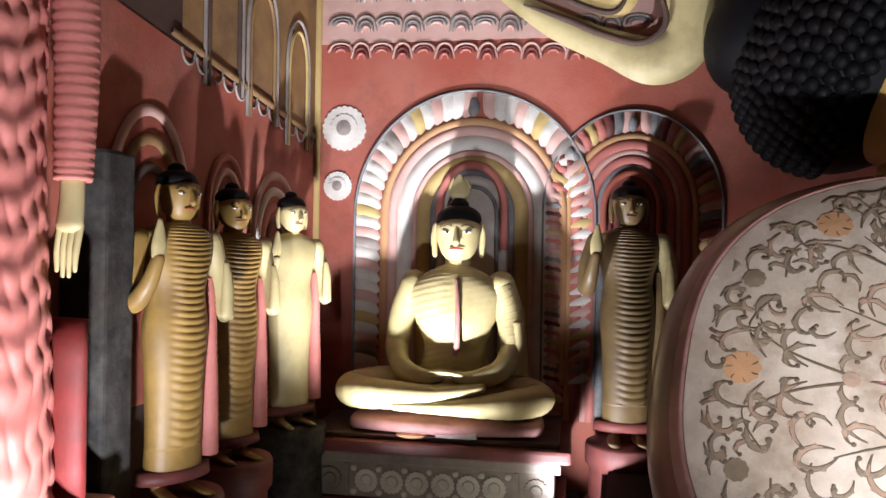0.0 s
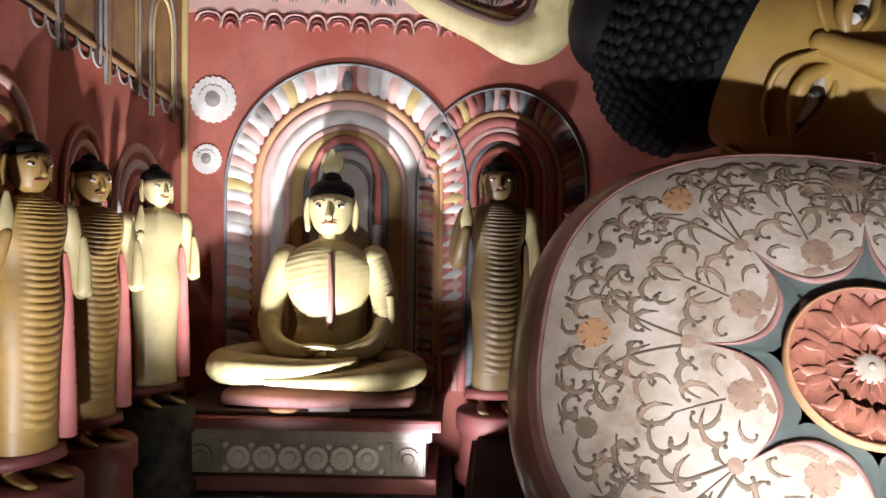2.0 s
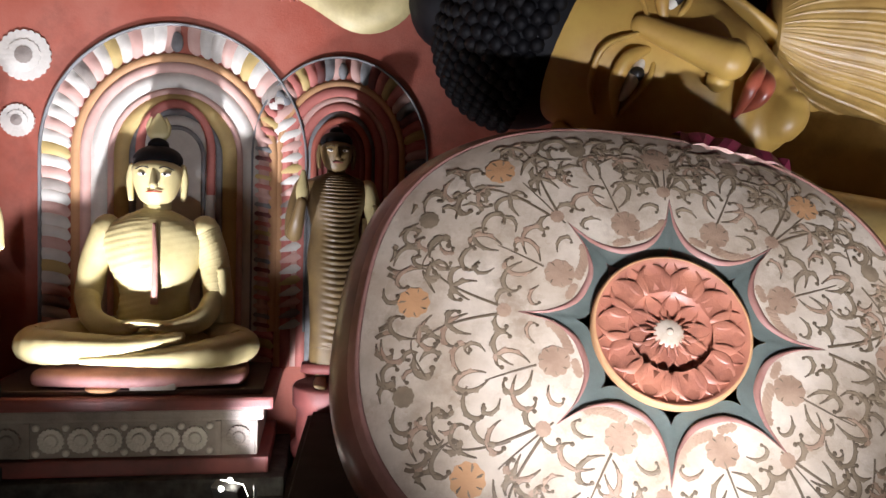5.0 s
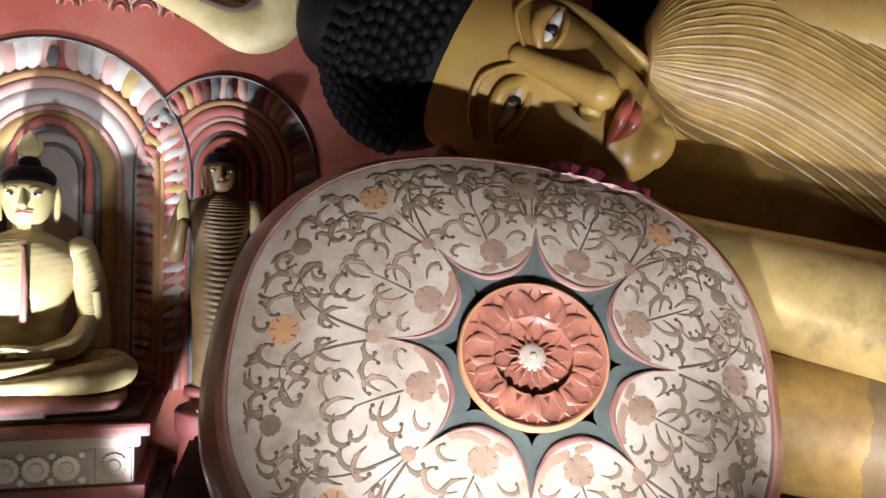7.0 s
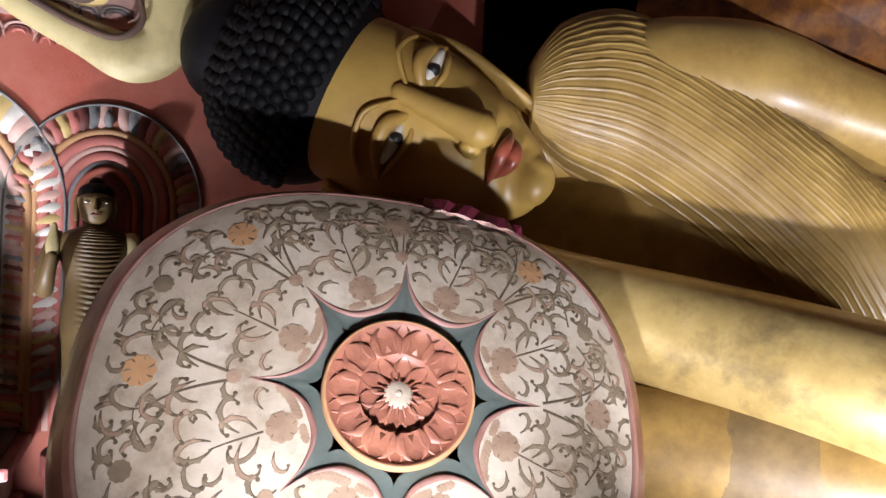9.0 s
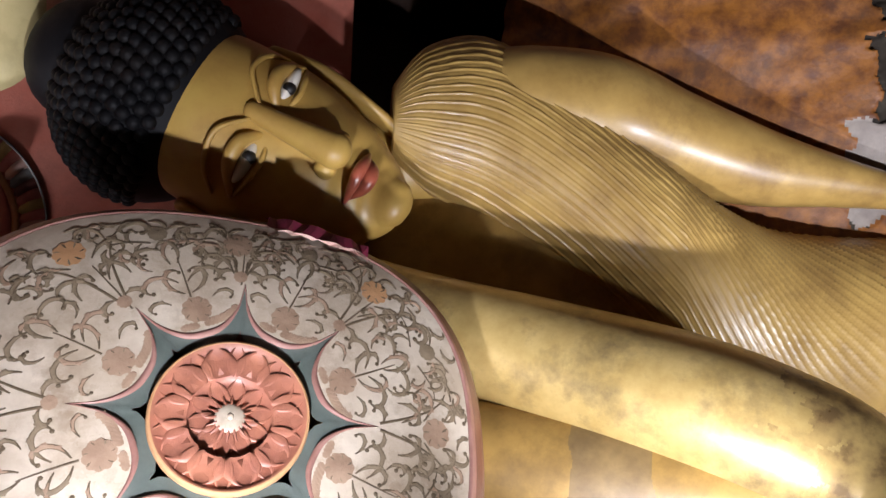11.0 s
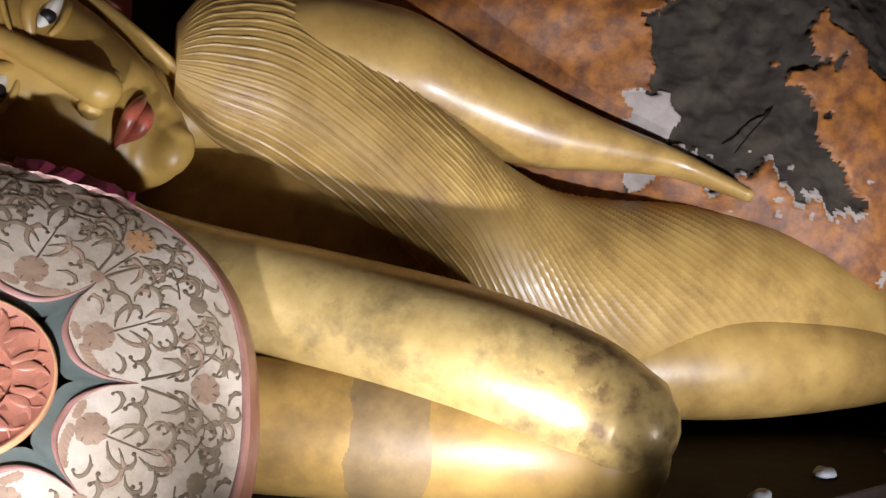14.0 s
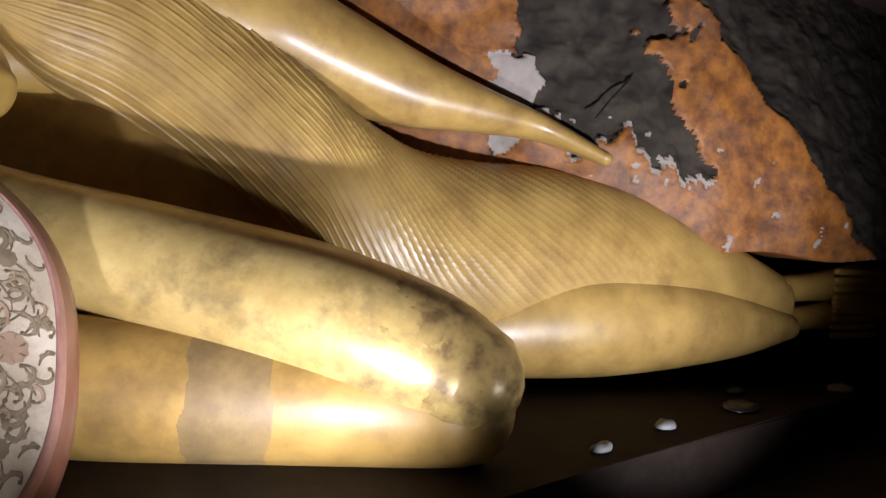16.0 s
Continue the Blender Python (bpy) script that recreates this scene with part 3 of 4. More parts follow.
def plinth(name, place, r, h, mat, label):
    bm = bmesh.new()
    profile = ((0.0, 1.0), (h * 0.28, 1.0), (h * 0.32, 0.88), (h * 0.7, 0.86), (h * 0.76, 0.97), (h * 0.97, 0.97), (h, 0.93))
    tube(bm, [(place[0], place[1], z) for z, _ in profile], [r * k for _, k in profile], up=(0, 1, 0), seg=28, sub=1, round_ends=False, mat=0)
    return link(name, bm, mat, None, label, "plinth", group="plinths under the standing statues")


FIGURES = (((-1.62, 2.13), 0.60, 1.57, 62, "yellow robed standing statue with ribbed folds and red side border", False), ((-1.61, 2.71), 0.62, 1.51, 55, "yellow robed standing statue between two others, ribbed folds", False), ((-1.50, 3.32), 0.68, 1.45, 50, "smooth pale yellow standing statue beside the corner", True))
for (x, y), z, h, turn, label, bare in FIGURES:
    mats = list(STATUE_MATS)
    # the two ribbed statues take the shaded ochre, so their dimness is in the paint
    mats[0] = M_CREAM_GOLD if bare else M_SHADED_OCHRE
    standing_statue((x, y, z), h, turn, label, raised=-1, bare=bare, mats=mats)
    plinth("round_plinth", (x, y), 0.25, z, M_MAROON if y < 3 else M_DARKSTONE, "dark maroon round stone plinth under a statue")
# brown all over instead of gold, so the statue's shade is in its colour
st4 = standing_statue((0.62, 3.86, 0.55), 1.70, 4, "gilded standing statue in shaded brown before a dim arch", raised=-1, mats=[M_SHADED_GILDING, M_HAIR, M_EYE, M_BLACK, M_MAROON, M_SHADED_GILDING, M_CREAM_GOLD, M_MAROON, M_SHADED_GILDING])
plinth("round_plinth", (0.62, 3.86), 0.27, 0.55, M_MAROON, "dark maroon round stone plinth under a statue")


def robed_statue():
    """The large figure in a rippled pink robe, its arm hanging by its side."""
    bm = bmesh.new()
    cx, cy = -1.90, 1.22

    def ripple(s, a):
        """Narrow wavy folds that run down the robe, crossed by slack ones."""
        wave = 24 * a + 1.5 * math.sin(s * 75 + 2 * math.sin(a * 3)) + 0.8 * math.sin(s * 31 + a)
        return 0.012 * abs(math.sin(wave * 0.5)) ** 0.7 + 0.006 * math.sin(s * 150 + 2.5 * math.sin(a * 5))

    tube(bm, [(cx, cy, 0.78), (cx, cy, 1.4), (cx - 0.02, cy, 2.0), (cx - 0.05, cy, 2.6), (cx - 0.05, cy, 3.1), (cx - 0.05, cy, 3.35)], [(0.40, 0.30), (0.38, 0.28), (0.36, 0.27), (0.40, 0.29), (0.42, 0.28), (0.15, 0.15)], up=(0.6, 0.8, 0), seg=260, sub=40, disp=ripple, mat=0, round_ends=False)
    tube(bm, [(-1.62, 1.42, 0.8), (-1.60, 1.42, 1.5)], [(0.10, 0.05), (0.08, 0.04)], up=(0, 1, 0), seg=16, sub=4, mat=1, round_ends=False)
    tube(bm, [(-1.63, 1.36, 3.2), (-1.57, 1.38, 2.8), (-1.555, 1.38, 2.4), (-1.55, 1.36, 2.03)], [0.10, 0.085, 0.075, 0.065], up=(0, 1, 0), seg=24, sub=30, mat=0, disp=lambda s, a: 0.007 * abs(math.sin(s * math.pi * 30 + 0.5 * math.sin(a))), round_ends=False)
    tube(bm, [(-1.55, 1.36, 2.04), (-1.545, 1.35, 1.95), (-1.54, 1.33, 1.86)], [(0.045, 0.04), (0.05, 0.035), (0.055, 0.03)], up=(0, 1, 0), seg=14, sub=5, mat=2)
    for k in range(4):
        tube(bm, [(-1.575 + k * 0.024, 1.33 + 0.004 * k, 1.86), (-1.585 + k * 0.026, 1.325, 1.76), (-1.585 + k * 0.025, 1.325, 1.66 + 0.02 * abs(k - 1.5))], [0.015, 0.013, 0.008], up=(0, 1, 0), seg=8, sub=4, mat=2)
    for v in bm.verts:
        v.co.x -= 0.07
    return link("robed_statue", bm, [M_PINK, M_DEEPRED, M_CREAM_GOLD], None, "large standing statue in a rippled pink robe", "statue")


robed_statue()
bm = bmesh.new()
box(bm, (-2.4, 0.75, 0.0), (-1.52, 1.62, 0.68), 0, 0.03)
box(bm, (-2.35, 0.78, 0.68), (-1.55, 1.58, 0.78), 1, 0.03)
link("statue_pedestal", bm, [M_WHITE, M_PALEPINK], None, "whitewashed square pedestal with a pink top", "pedestal")


# ---- seated statue and its pedestal ----
def seated_statue():
    bm = bmesh.new()
    cx, cy, z0 = -0.50, 3.74, 0.80

    def robe(s, a):
        if math.sin(a) > 0.3 or s > 0.9:
            return 0.0
        left = 1.0 if math.cos(a) > -0.05 + (s - 0.5) * 0.9 else 0.35
        return 0.009 * left * abs(math.sin(s * 74 + 5.0 * math.cos(a))) ** 0.8

    tube(bm, [(cx, cy, 0.9), (cx, cy, 1.0), (cx, cy, 1.15), (cx, cy - 0.01, 1.32), (cx, cy, 1.47), (cx, cy + 0.02, 1.57), (cx, cy + 0.03, 1.63)], [(0.30, 0.24), (0.26, 0.2), (0.235, 0.165), (0.31, 0.19), (0.36, 0.17), (0.25, 0.14), (0.11, 0.11)], up=(0, 1, 0), seg=48, sub=16, mat=0, disp=robe, round_ends=False)
    # upper arms and forearms to the lap
    for sx in (-1, 1):
        fold = (lambda s, a: 0.009 * abs(math.sin(s * 70)) ** 0.7) if sx > 0 else None
        tube(bm, [(cx + sx * 0.335, cy + 0.02, 1.5), (cx + sx * 0.41, cy + 0.0, 1.32), (cx + sx * 0.44, cy - 0.05, 1.12)], [0.105, 0.10, 0.09], up=(0, 1, 0), seg=24, sub=24, mat=0, disp=fold)
        tube(bm, [(cx + sx * 0.44, cy - 0.06, 1.13), (cx + sx * 0.36, cy - 0.2, 1.02), (cx + sx * 0.2, cy - 0.28, 0.975), (cx + sx * 0.06, cy - 0.29, 0.985)], [0.085, 0.07, 0.055, (0.05, 0.03)], seg=18, sub=8, mat=0)
        for k in range(4):
            tube(bm, [(cx + sx * 0.1, cy - 0.27 - 0.022 * k, 0.99 + 0.012 * (sx > 0)), (cx - sx * 0.02, cy - 0.275 - 0.022 * k, 1.0 + 0.014 * (sx > 0)), (cx - sx * 0.13, cy - 0.27 - 0.02 * k, 1.0 + 0.012 * (sx > 0))], [0.014, 0.012, 0.007], seg=8, sub=3, mat=0)
    # sleeve end that hangs from the robed arm
    tube(bm, [(cx + 0.47, cy - 0.03, 1.3), (cx + 0.49, cy - 0.04, 1.1), (cx + 0.49, cy - 0.05, 0.98)], [(0.05, 0.09), (0.055, 0.1), (0.06, 0.1)], up=(0, 1, 0), seg=20, sub=10, mat=0, disp=lambda s, a: 0.006 * abs(math.sin(s * 30)), round_ends=False)
    tube(bm, [(cx + 0.03, cy - 0.17, 1.56), (cx + 0.05, cy - 0.215, 1.35), (cx + 0.04, cy - 0.2, 1.1)], [(0.012, 0.012), (0.02, 0.014), (0.026, 0.014)], up=(0, 1, 0), seg=10, sub=8, mat=5, round_ends=False)
    # crossed legs
    ribs = lambda s, a: 0.004 * abs(math.sin(s * 60))
    tube(bm, [(cx - 0.22, cy + 0.05, 0.9), (cx - 0.55, cy - 0.1, 0.9), (cx - 0.73, cy - 0.22, 0.88), (cx - 0.55, cy - 0.33, 0.875), (cx - 0.1, cy - 0.37, 0.885), (cx + 0.25, cy - 0.34, 0.93)], [(0.15, 0.1), (0.15, 0.1), (0.12, 0.095), (0.12, 0.09), (0.09, 0.06), (0.05, 0.03)], seg=24, sub=14, mat=0, disp=ribs)
    tube(bm, [(cx + 0.22, cy + 0.05, 0.9), (cx + 0.5, cy - 0.1, 0.88), (cx + 0.63, cy - 0.2, 0.86), (cx + 0.45, cy - 0.34, 0.845), (cx + 0.1, cy - 0.40, 0.83), (cx - 0.35, cy - 0.42, 0.825)], [(0.15, 0.1), (0.15, 0.1), (0.12, 0.09), (0.12, 0.08), (0.09, 0.05), (0.05, 0.025)], seg=24, sub=14, mat=0, disp=ribs)
    blob(bm, (cx, cy - 0.08, 0.88), (0.5, 0.3, 0.1), 0)
    for v in bm.verts:
        v.co.x = cx + (v.co.x - cx) * 0.88
        v.co.z = z0 + (v.co.z - z0) * 1.07
    statue_head(bm, (cx + 0.01, cy - 0.01, 1.91), 0.148, 4, (6, 1, 2, 3, 4), flame=True)
    return link("seated_statue", bm, [M_CREAM_GOLD, M_HAIR, M_EYE, M_BLACK, M_LIP, M_EDGE, M_CREAM_GOLD], None, "pale yellow seated statue with folded legs on a pedestal", "statue")


seated_statue()
bm = bmesh.new()
tube(bm, [(-1.08, 3.64, 0.69), (-0.55, 3.60, 0.69), (0.04, 3.64, 0.69)], [(0.25, 0.055), (0.28, 0.055), (0.25, 0.055)], seg=20, sub=10, power=0.6, mat=0)
link("seat_cushion", bm, M_CUSHION, None, "flat dull maroon seat cushion under the seated statue", "cushion")

ped = empty("shrine_pedestal", (-0.6, 3.7, 0.0), "painted stone pedestal with a frieze of flower rosettes", "pedestal")
for name, lo, hi, mt, bv in (("base_step", (-1.52, 3.28, 0.0), (0.34, 4.18, 0.12), M_DARKSTONE, 0.02), ("lower_moulding", (-1.42, 3.36, 0.12), (0.24, 4.18, 0.22), M_MAROON, 0.015), ("frieze_block", (-1.36, 3.41, 0.22), (0.17, 4.18, 0.44), M_STONE, 0.008), ("upper_moulding", (-1.40, 3.37, 0.44), (0.21, 4.18, 0.52), M_STONE, 0.02), ("cornice", (-1.46, 3.31, 0.52), (0.27, 4.18, 0.60), M_MAROON, 0.02), ("top_step", (-1.38, 3.37, 0.60), (0.20, 4.18, 0.635), M_BROWN, 0.01)):
    bm = bmesh.new()
    box(bm, lo, hi, 0, bv)
    part(name, bm, mt, ped)
for i, x in enumerate((-1.245, -1.005, -0.84, -0.68, -0.515, -0.355, -0.195, 0.06)):
    r = 0.078
    bm = bmesh.new()
    rim = []
    centre = bm.verts.new((x, 3.388, 0.33))
    for k in range(48):
        a = 2 * math.pi * k / 48
        q = r * (0.9 + 0.1 * abs(math.sin(a * 8)))
        rim.append([bm.verts.new((x + q * f * math.cos(a), y, 0.33 + q * f * math.sin(a))) for f, y in ((1, 3.412), (0.97, 3.392), (0.55, 3.40), (0.45, 3.385), (0.25, 3.39))])
    for k in range(48):
        j = (k + 1) % 48
        for e in range(4):
            bm.faces.new((rim[k][e], rim[k][e + 1], rim[j][e + 1], rim[j][e]))
        bm.faces.new((centre, rim[k][4], rim[j][4]))
    part("flower", bm, M_WHITE if 0 < i < 7 else M_STONE, ped)
for x in (-1.09, -0.925, -0.76, -0.6, -0.435, -0.275, -0.11):
    for z in (0.255, 0.405):
        bm = bmesh.new()
        blob(bm, (x, 3.405, z), (0.022, 0.015, 0.022), 0, None, 12, 8)
        part("bead", bm, M_WHITE, ped)
for x in (-1.33, -1.14, -0.06, 0.14):
    bm = bmesh.new()
    box(bm, (x - 0.018, 3.395, 0.225), (x + 0.018, 3.42, 0.435), 0, 0.004)
    part("fillet", bm, M_STONE, ped)
bm = bmesh.new()
blob(bm, (-0.72, 3.4, 0.635), (0.1, 0.06, 0.025), 0)
link("offering_cloth", bm, M_ORANGE, None, "folded orange offering cloth on the pedestal", "cloth")
bm = bmesh.new()
box(bm, (-0.56, 3.34, 0.635), (-0.30, 3.44, 0.685), 0, 0.01)
link("offering_box", bm, M_STONE, None, "low grey stone offering box on the pedestal", "box")


# ---- the great pillow ----
PC = np.array((1.99, 1.72, 1.25))
PU, PV, PN = np.array((0.977, -0.191, -0.092)), np.array((0.172, 0.458, 0.872)), np.array((-0.124, -0.868, 0.481))
HALF_U, HALF_V, MID_U = 1.26, 1.08, -0.09


def face_radius(a):
    """Edge of the pillow's face in the direction a: a circle pressed towards a square."""
    p = 2.5
    return (abs(math.cos(a) / HALF_U) ** p + abs(math.sin(a) / HALF_V) ** p) ** (-1 / p)


def on_face(u, v, off=0.0):
    """A place on the gently domed face."""
    r = math.hypot(u - MID_U * min(1, math.hypot(u, v)), v)
    q = min(1.0, r / face_radius(math.atan2(v, u)))
    dome = 0.03 - 0.13 * q**4
    return PC + PU * u + PV * v + PN * (dome + off)


def star_radius(a):
    """Inner edge of the eight painted petals round the lotus."""
    d = (a % (math.pi / 4)) / (math.pi / 4) * 2 - 1
    return 0.385 + 0.235 * (1 - math.sqrt(max(0.0, 1 - abs(d) ** 2.6)))


pillow = empty("great_pillow", (1.9, 1.9, 0.5), "huge round painted pillow end with vines and a lotus", "pillow")
SEG = 192
bm = bmesh.new()
rings = []
for k in range(15):
    f = k / 14
    ring = []
    for i in range(SEG):
        a = 2 * math.pi * i / SEG
        r = star_radius(a) + (0.955 * face_radius(a) - star_radius(a)) * f
        ring.append(bm.verts.new(on_face(r * math.cos(a) + MID_U * f, r * math.sin(a))))
    rings.append(ring)
for r0, r1 in zip(rings, rings[1:]):
    for i in range(SEG):
        bm.faces.new((r0[i], r0[(i + 1) % SEG], r1[(i + 1) % SEG], r1[i])).smooth = True
face_part = part("face", bm, M_CREAM, pillow, "cream painted face")

bm = bmesh.new()
rings = []
axis = np.array((0.16, 0.985, -0.06))
for f, back in ((0.955, -0.01), (0.965, 0.008), (0.975, 0.0), (1.0, -0.03), (1.03, -0.06), (1.06, -0.12), (1.075, -0.2)):
    rings.append([bm.verts.new(on_face(f * 0.999 * face_radius(a) * math.cos(a) + MID_U, f * 0.999 * face_radius(a) * math.sin(a), back)) for a in (2 * math.pi * i / SEG for i in range(SEG))])
for deep, k in ((0.25, 1.08), (0.5, 1.06), (0.8, 1.0), (1.0, 0.9)):
    rings.append([bm.verts.new(on_face(k * face_radius(a) * math.cos(a) + MID_U, k * face_radius(a) * math.sin(a), -0.2) + axis * deep) for a in (2 * math.pi * i / SEG for i in range(SEG))])
for n0, (r0, r1) in enumerate(zip(rings, rings[1:])):
    for i in range(SEG):
        f = bm.faces.new((r0[i], r0[(i + 1) % SEG], r1[(i + 1) % SEG], r1[i]))
        f.smooth, f.material_index = True, 0 if n0 < 3 else 1
bm.faces.new(rings[-1])
part("rim", bm, [M_EDGE, M_RIM], pillow, "red-brown rim with a pink edge")

# grey-green star round the lotus
bm = bmesh.new()
rings = []
for f in (0.3, 0.6, 0.85, 1.0, 1.03):
    rings.append([bm.verts.new(on_face(0.30 * (1 - f) * math.cos(a) + f * star_radius(a) * math.cos(a), 0.30 * (1 - f) * math.sin(a) + f * star_radius(a) * math.sin(a), -0.012 - 0.006 * math.sin(f * 3) + (0.006 if abs((a % (math.pi / 4)) - 0.0) < 0.03 else 0))) for a in (2 * math.pi * i / SEG for i in range(SEG))])
for r0, r1 in zip(rings, rings[1:]):
    for i in range(SEG):
        bm.faces.new((r0[i], r0[(i + 1) % SEG], r1[(i + 1) % SEG], r1[i])).smooth = True
part("star_ground", bm, M_TEAL, pillow, "grey-green star between the petals")
bm = bmesh.new()
rows = []
for i in range(SEG):
    a = 2 * math.pi * i / SEG
    r = star_radius(a)
    rows.append([bm.verts.new(on_face(q * math.cos(a), q * math.sin(a), o)) for q, o in ((r - 0.006, -0.03), (r - 0.004, 0.002), (r + 0.010, 0.004), (r + 0.022, 0.002), (r + 0.024, -0.004))])
for i in range(SEG):
    j = (i + 1) % SEG
    for k in range(4):
        bm.faces.new((rows[i][k], rows[i][k + 1], rows[j][k + 1], rows[j][k])).smooth = True
part("petal_border", bm, M_EDGE, pillow, "pink border of the petals")

# carved lotus, sunk into the middle
lotus = bmesh.new()
rings = []
for r, o in ((0.338, -0.02), (0.332, 0.018), (0.32, 0.02), (0.308, -0.004), (0.25, -0.012), (0.19, -0.012), (0.184, -0.04), (0.15, -0.052), (0.08, -0.056), (0.02, -0.054)):
    rings.append([lotus.verts.new(on_face(r * math.cos(a), r * math.sin(a), o)) for a in (2 * math.pi * i / 64 for i in range(64))])
for n0, (r0, r1) in enumerate(zip(rings, rings[1:])):
    for i in range(64):
        f = lotus.faces.new((r0[i], r0[(i + 1) % 64], r1[(i + 1) % 64], r1[i]))
        f.smooth, f.material_index = True, 1 if n0 < 2 else 0
lotus.faces.new(rings[-1])
lotus_part = part("lotus", lotus, [M_LOTUS, M_ORANGE], pillow, "terracotta carved lotus bowl")


def lotus_petal(a0, r0, r1, half, lift, base):
    """One cupped petal between two radii."""
    bm = bmesh.new()
    rows = []
    for k in range(9):
        f = k / 8
        r = r0 + (r1 - r0) * f
        w = half * math.sin(math.pi * min(0.97, 0.12 + f * 0.85)) ** 0.6
        row = []
        for s in (-1, -0.8, -0.45, 0, 0.45, 0.8, 1):
            a = a0 + s * w / max(r, 0.05)
            rise = lift * (0.35 + 0.65 * abs(s)) * (0.4 + 0.6 * f) + (0.012 if abs(s) == 0.8 else 0) - (0.008 if abs(s) == 1 else 0)
            row.append(bm.verts.new(on_face(r * math.cos(a), r * math.sin(a), base + rise)))
        rows.append(row)
    for r_a, r_b in zip(rows, rows[1:]):
        for e in range(6):
            bm.faces.new((r_a[e], r_a[e + 1], r_b[e + 1], r_b[e])).smooth = True
    return part("petal", bm, M_LOTUS, lotus_part)


for i in range(10):
    lotus_petal(2 * math.pi * (i + 0.5) / 10, 0.19, 0.318, 0.045, 0.008, -0.016)
for i in range(10):
    lotus_petal(2 * math.pi * i / 10, 0.178, 0.304, 0.088, 0.009, -0.014)
for i in range(10):
    lotus_petal(2 * math.pi * i / 10 + 0.2, 0.06, 0.178, 0.05, 0.007, -0.058)
bm = bmesh.new()
for i in range(16):
    a = 2 * math.pi * i / 16
    tube(bm, [on_face(0.05 * math.cos(a), 0.05 * math.sin(a), -0.035), on_face(0.10 * math.cos(a), 0.10 * math.sin(a), -0.046)], [0.009, 0.003], up=PN, seg=6, sub=2, mat=0)
part("stamens", bm, M_LOTUS, lotus_part)
bm = bmesh.new()
rot = Matrix([PU, PV, PN]).transposed()
blob(bm, on_face(0, 0, -0.04), (0.066, 0.066, 0.022), 0, rot)
blob(bm, on_face(0, 0, -0.02), (0.016, 0.016, 0.012), 0, rot)
part("boss", bm, M_CREAM, lotus_part, "pale round boss")


# painted vines
def inside(u, v):
    """Whether a place lies on the cream field, clear of the star and the rim."""
    r = math.hypot(u, v)
    k = MID_U * max(0.0, r - 0.5)
    a = math.atan2(v, u - k)
    return star_radius(math.atan2(v, u)) + 0.035 < r and math.hypot(u - k, v) < 0.925 * face_radius(a)


def scroll(bm, u, v, heading, length, curl, width, mat, flip=1):
    """A vine that runs out along heading and curls up at its end; returns where it ends."""
    pts, n = [], 16
    x, y, h = u, v, heading
    for k in range(n + 1):
        if not inside(x, y):
            break
        pts.append(on_face(x, y, 0.002))
        f = k / n
        h += flip * curl * (0.15 + 2.2 * f * f) / n
        x, y = x + math.cos(h) * length / n * (1 - 0.45 * f), y + math.sin(h) * length / n * (1 - 0.45 * f)
    if len(pts) > 2:
        ribbon(bm, pts, [width * (1.1 - 0.5 * k / n) for k in range(len(pts))], 0.0006, mat, normal=PN, sub=1, drop=0.0004)
    return x, y, h


def leaf(bm, u, v, heading, size, fat, mat, bend=0.5):
    if not (inside(u, v) and inside(u + math.cos(heading + bend) * size, v + math.sin(heading + bend) * size)):
        return
    rows = []
    for k in range(7):
        f = k / 6
        h = heading + bend * f
        c = (u + math.cos(h) * size * f, v + math.sin(h) * size * f)
        w = fat * size * math.sin(math.pi * (0.06 + 0.9 * f)) * (1.0 if k % 2 else 0.72)
        sd = (-math.sin(h) * w, math.cos(h) * w)
        rows.append([bm.verts.new(on_face(c[0] + sd[0], c[1] + sd[1], 0.002)), bm.verts.new(on_face(c[0], c[1], 0.0032)), bm.verts.new(on_face(c[0] - sd[0], c[1] - sd[1], 0.002))])
    for a, b in zip(rows, rows[1:]):
        for e in range(2):
            f = bm.faces.new((a[e], a[e + 1], b[e + 1], b[e]))
            f.material_index = mat


def bloom(bm, u, v, size, mat):
    if not all(inside(u + size * c, v + size * d) for c, d in ((1, 0), (-1, 0), (0, 1), (0, -1))):
        return
    n = 40
    c = bm.verts.new(on_face(u, v, 0.0045))
    turn = random.random() * 6
    rim = [bm.verts.new(on_face(u + size * (0.9 + 0.13 * abs(math.sin(5 * b + turn))) * math.cos(b), v + size * (0.9 + 0.13 * abs(math.sin(5 * b + turn))) * math.sin(b), 0.0025)) for b in (2 * math.pi * i / n for i in range(n))]
    for i in range(n):
        f = bm.faces.new((c, rim[i], rim[(i + 1) % n]))
        f.material_index = mat


rng = random.Random(7)
LINE, ROSE, TAN, AMBER = range(4)


def spread(u, v):
    """The face's outer part lies a little off the lotus."""
    return u + MID_U * min(1.0, max(0.0, (math.hypot(u, v) - 0.5) / 0.6)), v


